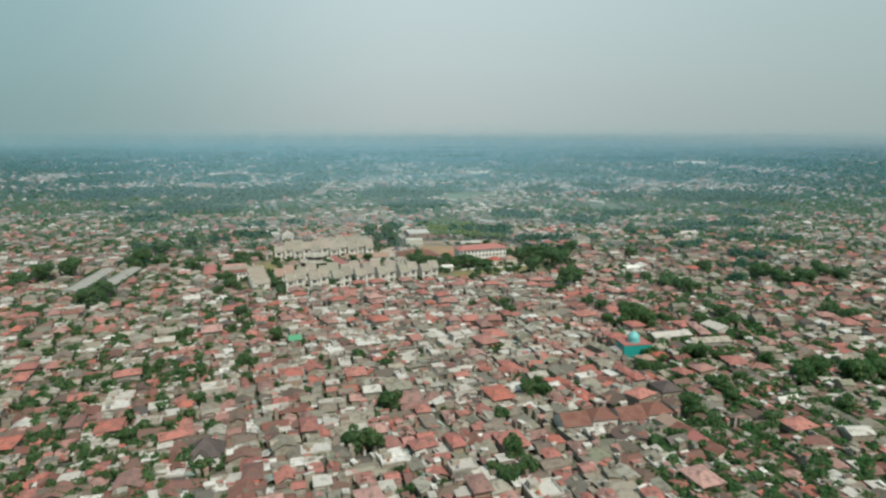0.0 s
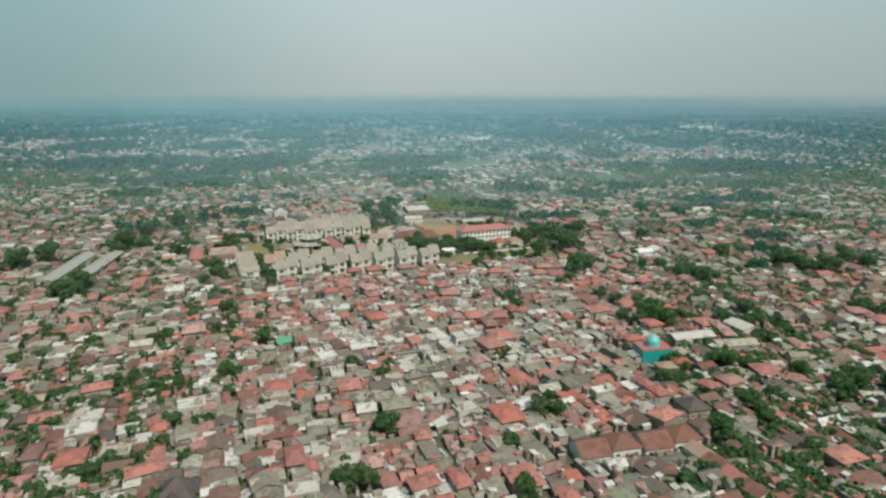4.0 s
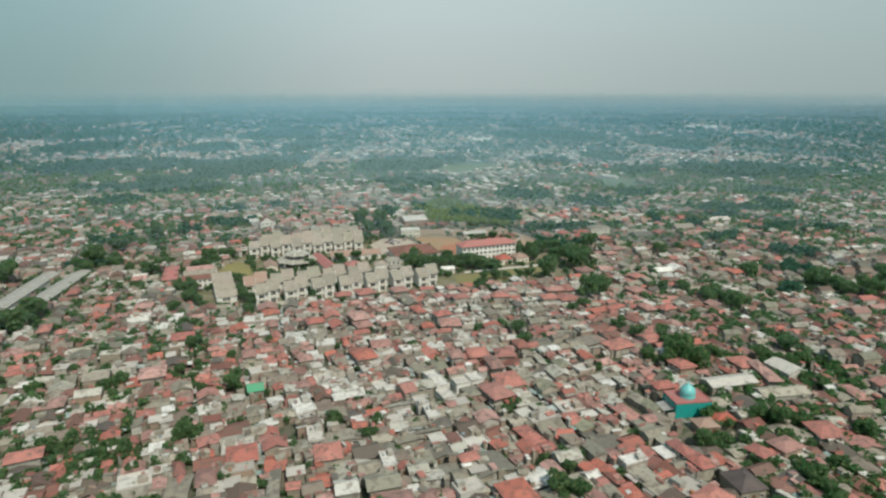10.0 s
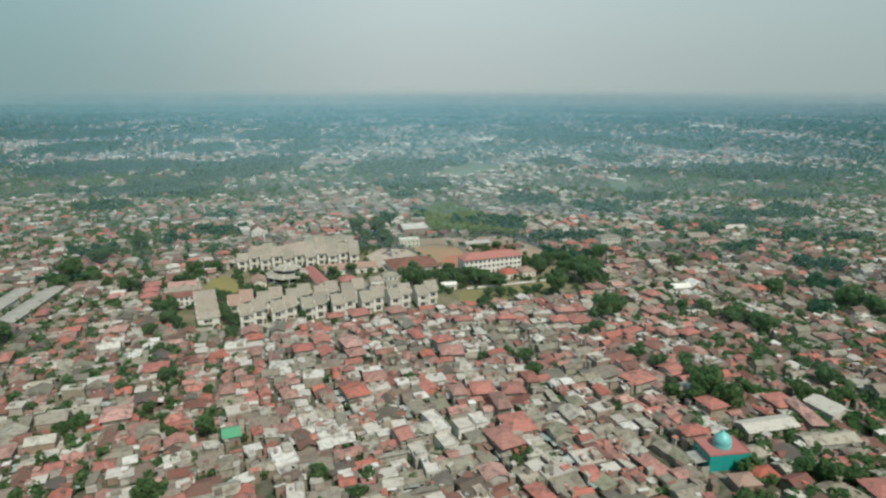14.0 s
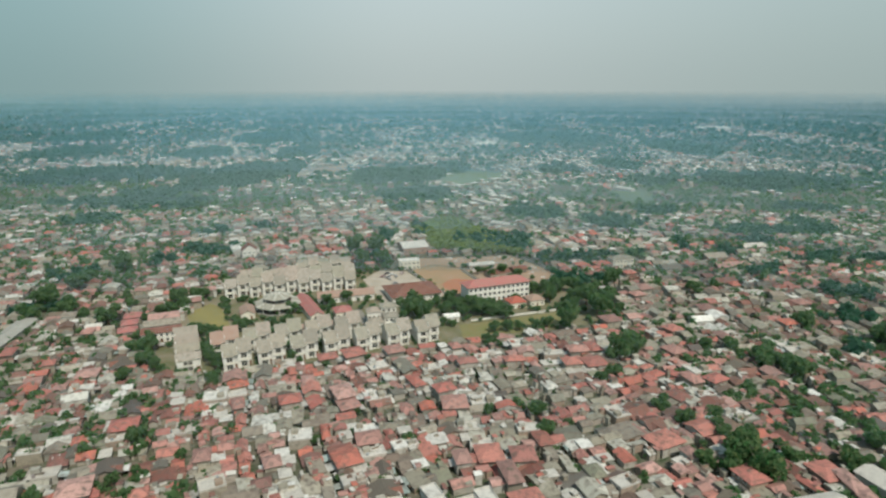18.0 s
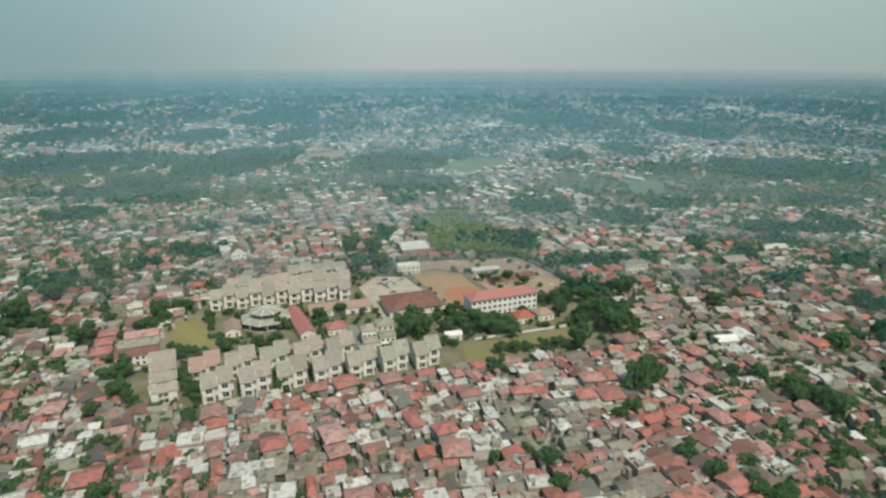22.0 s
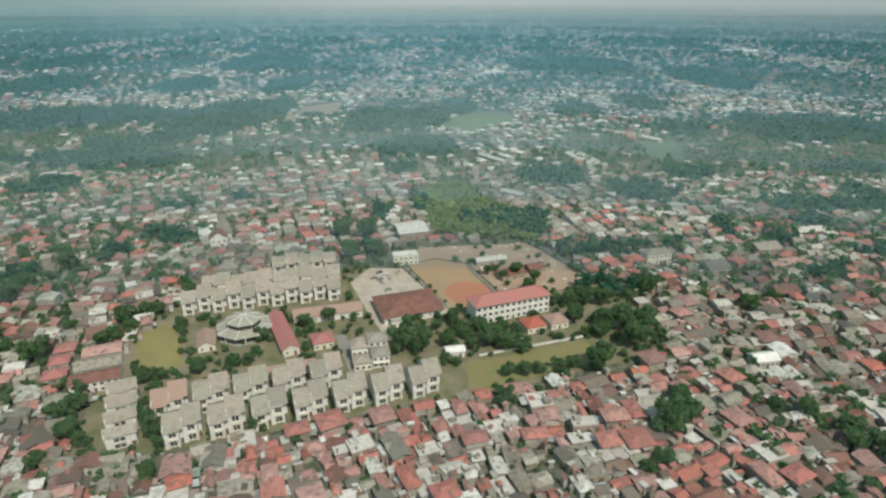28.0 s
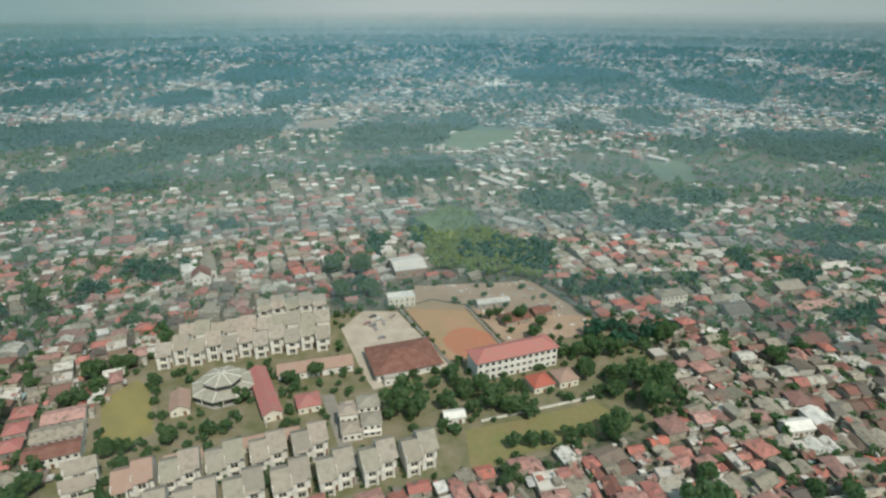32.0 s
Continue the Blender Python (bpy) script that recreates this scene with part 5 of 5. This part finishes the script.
plots.sort(key=lambda p: p[0])
count = dict.fromkeys(MODELS, 0)
for near, x, y, cx, cy, wide, turn, side, kind in plots:
    c, s = math.cos(turn), math.sin(turn)
    if near < 260 and count[kind] < 252:
        count[kind] += 1
        set_back, deep = LAYOUT.uniform(0.1, 1.2), LAYOUT.uniform(0.88, 1.1)
        if kind != "pale" and LAYOUT.random() < 0.48:      # a shorter house with a lower building in the yard behind
            deep = LAYOUT.uniform(0.5, 0.66)
            q = set_back + deep * 8.6 + 2.3
            middle_houses.add(x + side * c * q, y + side * s * q, turn + math.pi / 2 * LAYOUT.randrange(2), LAYOUT.uniform(3.6, 5.2), LAYOUT.uniform(3.6, 5.2), LAYOUT.uniform(2.3, 3.4), LAYOUT.uniform(0.5, 1.1), LAYOUT.choice((0, 0, 1, 2, 2)), False)
        k = LAYOUT.choices(range(len(MODELS[kind])), [8, 7, 1][:len(MODELS[kind])])[0]
        deep = max(deep, 0.85) if kind == "pale" or k == 2 else deep
        # models look to -y, their left corner at the origin; the front looks at the street
        m = Matrix.Translation((x + side * c * set_back, y + side * s * set_back, 0)) @ Matrix.Rotation(turn + (-math.pi / 2 if side > 0 else math.pi / 2), 4, "Z")
        m = m @ Matrix.Rotation(LAYOUT.uniform(-0.13, 0.13), 4, "Z") @ Matrix.Translation((-wide / 2 + 0.1, 0, 0)) @ Matrix.Diagonal(((wide - 0.15) / 5.6 * LAYOUT.uniform(0.98, 1.08), deep * 1.08, LAYOUT.uniform(0.74, 1.04), 1))
        put_house(kind, k, m)
    else:
        two = LAYOUT.random() < (0.14 if y < 528 else 0.07)
        across = LAYOUT.random() < 0.5
        w, d = wide * LAYOUT.uniform(0.8, 1.0), LAYOUT.uniform(5.8, 9.4)
        cx, cy = (cx + LAYOUT.uniform(-1.6, 1.6), cy + LAYOUT.uniform(-1.6, 1.6)) if y > 528 else (cx, cy)
        turn += LAYOUT.uniform(-0.16, 0.16) if y > 528 else LAYOUT.uniform(-0.05, 0.05)
        mat = {"clay": 0, "hip": 0 if LAYOUT.random() < 0.6 else 1, "sheet": 1, "pale": 2, "brown": 4}[kind]
        middle_houses.add(cx, cy, turn + (math.pi / 2 if across else 0), w if across else d, d if across else w, 5.4 if two else 2.9, LAYOUT.uniform(1.2, 2.0), mat, kind == "hip")
# odd houses where the rows leave room
taken = {}


def room(x, y, far):
    i, j = int(x // 8), int(y // 8)
    return all((x - a) ** 2 + (y - b) ** 2 > far * far for p in range(i - 1, i + 2) for q in range(j - 1, j + 2) for a, b in taken.get((p, q), ()))


for p in plots:
    taken.setdefault((int(p[3] // 8), int(p[4] // 8)), []).append((p[3], p[4]))
CROWNS = np.array([(a, b, (0.6 * r + 2.0) ** 2) for a, b, r in TREES if r > 2.9])
for k in range(26000):
    y = LAYOUT.uniform(128, 770)
    x = LAYOUT.uniform(-1, 1) * (0.735 * y + 20)
    if not room(x, y, 6.6) or any(inside(x + dx, y + dy, p) for p in KEEP_CLEAR for dx, dy in ((0, 0), (2.6, 1.2), (-2.6, -1.2), (1.2, -2.6), (-1.2, 2.6))):
        continue
    if in_woods(x, y, 1.0) or ((CROWNS[:, 0] - x) ** 2 + (CROWNS[:, 1] - y) ** 2 < CROWNS[:, 2]).any():
        continue
    taken.setdefault((int(x // 8), int(y // 8)), []).append((x, y))
    turn = (TURN_EAST if x - 0.06 * (y - 240) > 120 else TURN_MAIN) + math.pi / 2 * LAYOUT.randrange(2) + LAYOUT.uniform(-0.1, 0.1)
    r, red = LAYOUT.random(), red_share(x, y)
    dark = abs(x - 8) - 0.28 * y > 0 and LAYOUT.random() < 0.3
    middle_houses.add(x, y, turn, LAYOUT.uniform(5.4, 8.2), LAYOUT.uniform(4.6, 6.6), LAYOUT.uniform(2.4, 3.2), LAYOUT.uniform(0.9, 1.6), 4 if dark else 0 if r < red else 2 if r > 0.93 else 1, LAYOUT.random() < 0.35)
# small sheds between the houses
g = Geo()
for k in range(5600):
    y = LAYOUT.uniform(130, 600)
    x = LAYOUT.uniform(-1, 1) * (0.74 * y + 10)
    if any(inside(x, y, p) for p in KEEP_CLEAR):
        continue
    w, d, z, a = LAYOUT.uniform(0.5, 1.8), LAYOUT.uniform(0.4, 1.3), LAYOUT.uniform(2.5, 4.5), (TURN_EAST if x > 130 else TURN_MAIN) + LAYOUT.choice((0, 1.57, 3.14, 4.71)) + LAYOUT.uniform(-0.2, 0.2)
    c, s, lift = math.cos(a), math.sin(a), LAYOUT.uniform(0.1, 0.5)
    lo = [(x + c * px - s * py, y + s * px + c * py, z + (lift if py > 0 else 0)) for px, py in ((-w, -d), (w, -d), (w, d), (-w, d))]
    g.solid(lo, [(px, py, pz + 0.08) for px, py, pz in lo], LAYOUT.choice((0, 0, 0, 1, 2, 2, 4)))
    body = [(x + (px - x) * 0.85, y + (py - y) * 0.85, pz) for px, py, pz in lo]
    g.solid([(px, py, 0) for px, py, pz in body], body, 3)
thing("yard_sheds", g, (SHEET, PALE, CLAY, PLASTER, MAROON), Matrix(), "small yard sheds under sheet roofs between the houses", "sheds", kind="stuff")
middle_houses.build("house_rows", "rows of small houses with terracotta and grey roofs", (CLAY, SHEET, PALE, PLASTER, MAROON))

# the far city: lots along lanes, coarser with the distance
for y0, y1, across, along in ((740, 1400, 8.2, 9.6), (1400, 2400, 12.5, 14.5), (2400, 4350, 21.0, 24.0)):
    c, s = math.cos(radians(20)), math.sin(radians(20))
    reach = 0.80 * y1 + 100
    n_u, n_v = int(reach * 1.35 / across), int((y1 * 1.1 + 0.4 * reach) / along)
    for i in range(-n_u, n_u + 1):
        for j in range(-n_v // 3, n_v + 1):
            u, v = i * across, j * along
            x, y = c * u - s * v, s * u + c * v
            x, y = x + 30 * noise.noise((x * 0.004, y * 0.004, 21)), y + 30 * noise.noise((x * 0.004, y * 0.004, 23))
            if not y0 <= y < y1 or abs(x) > 0.77 * y + 80 or (y < 768 and abs(x) < 0.735 * y + 110):
                continue
            if i % 3 == 0 and LAYOUT.random() < 0.8 or j % 11 == 0:
                continue
            if in_woods(x, y, 1.0) or any(inside(x, y, p) for p in KEEP_CLEAR[1:6]):
                continue
            green = wild(x, y)
            if LAYOUT.random() < min(0.93, max(0.10, (0.28 if y < 1000 else 0.40) + 1.6 * green)):
                continue
            x, y = x + LAYOUT.uniform(-0.16, 0.16) * across, y + LAYOUT.uniform(-0.16, 0.16) * along
            turn = radians(20 + 40 * noise.noise((x * 0.003, y * 0.003, 5))) + LAYOUT.uniform(-0.12, 0.12)
            r = LAYOUT.random()
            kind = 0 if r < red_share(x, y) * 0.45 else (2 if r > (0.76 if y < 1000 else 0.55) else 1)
            grow = across / 8.2
            big = 1.9 if LAYOUT.random() < 0.03 else 1.0
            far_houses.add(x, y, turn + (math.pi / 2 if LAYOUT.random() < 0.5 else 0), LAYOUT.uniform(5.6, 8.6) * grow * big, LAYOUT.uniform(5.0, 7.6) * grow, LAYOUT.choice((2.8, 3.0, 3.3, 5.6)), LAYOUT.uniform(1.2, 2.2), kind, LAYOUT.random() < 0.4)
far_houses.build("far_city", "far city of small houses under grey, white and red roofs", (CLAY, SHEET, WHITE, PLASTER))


# ---- haze over the distance, imitated by very fine pale threads, denser towards the ground, in rings about the flown ground ----
# airlight is put into the thread colours: teal midway, paler farther off
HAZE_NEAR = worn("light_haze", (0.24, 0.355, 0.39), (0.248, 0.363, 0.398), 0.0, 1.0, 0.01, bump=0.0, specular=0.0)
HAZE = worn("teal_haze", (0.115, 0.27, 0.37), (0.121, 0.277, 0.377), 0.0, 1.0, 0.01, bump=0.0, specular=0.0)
# the farthest threads are coloured from pale grey ahead to the dull teal of the western sky
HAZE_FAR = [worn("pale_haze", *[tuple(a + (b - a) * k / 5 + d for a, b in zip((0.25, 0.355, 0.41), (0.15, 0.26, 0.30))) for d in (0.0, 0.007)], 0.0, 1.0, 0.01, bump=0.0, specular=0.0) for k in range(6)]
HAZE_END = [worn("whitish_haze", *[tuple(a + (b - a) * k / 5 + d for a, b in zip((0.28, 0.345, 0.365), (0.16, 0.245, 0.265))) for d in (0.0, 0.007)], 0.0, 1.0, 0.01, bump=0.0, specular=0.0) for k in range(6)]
HAZE_LAY = random.Random(9)


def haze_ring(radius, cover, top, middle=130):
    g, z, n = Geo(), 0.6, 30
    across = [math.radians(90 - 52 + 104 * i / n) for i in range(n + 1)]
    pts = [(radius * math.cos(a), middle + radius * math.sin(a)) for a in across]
    ahead = [1.32 - (0.95 if radius < 2500 else 0.55 if radius < 3900 else 0.75) * min(1.0, abs(math.degrees(a) - 89) / 40) ** 1.6 for a in across]      # threads thickest straight ahead, so the sides of the view stay darker
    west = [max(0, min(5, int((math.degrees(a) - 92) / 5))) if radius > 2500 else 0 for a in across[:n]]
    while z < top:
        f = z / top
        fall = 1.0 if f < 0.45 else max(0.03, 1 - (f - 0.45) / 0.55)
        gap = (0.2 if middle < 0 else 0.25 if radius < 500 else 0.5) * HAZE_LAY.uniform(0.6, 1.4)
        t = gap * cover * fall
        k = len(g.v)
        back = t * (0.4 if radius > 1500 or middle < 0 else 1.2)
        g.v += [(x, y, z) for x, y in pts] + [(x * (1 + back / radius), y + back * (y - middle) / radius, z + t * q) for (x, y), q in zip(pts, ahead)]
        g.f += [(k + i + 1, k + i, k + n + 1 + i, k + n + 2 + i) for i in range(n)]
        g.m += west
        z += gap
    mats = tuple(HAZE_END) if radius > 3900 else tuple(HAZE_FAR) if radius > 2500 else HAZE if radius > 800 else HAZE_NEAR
    thing("haze", g, mats, Matrix(), "fine pale blue-grey threads that imitate haze over the far city", "haze", kind="stuff")


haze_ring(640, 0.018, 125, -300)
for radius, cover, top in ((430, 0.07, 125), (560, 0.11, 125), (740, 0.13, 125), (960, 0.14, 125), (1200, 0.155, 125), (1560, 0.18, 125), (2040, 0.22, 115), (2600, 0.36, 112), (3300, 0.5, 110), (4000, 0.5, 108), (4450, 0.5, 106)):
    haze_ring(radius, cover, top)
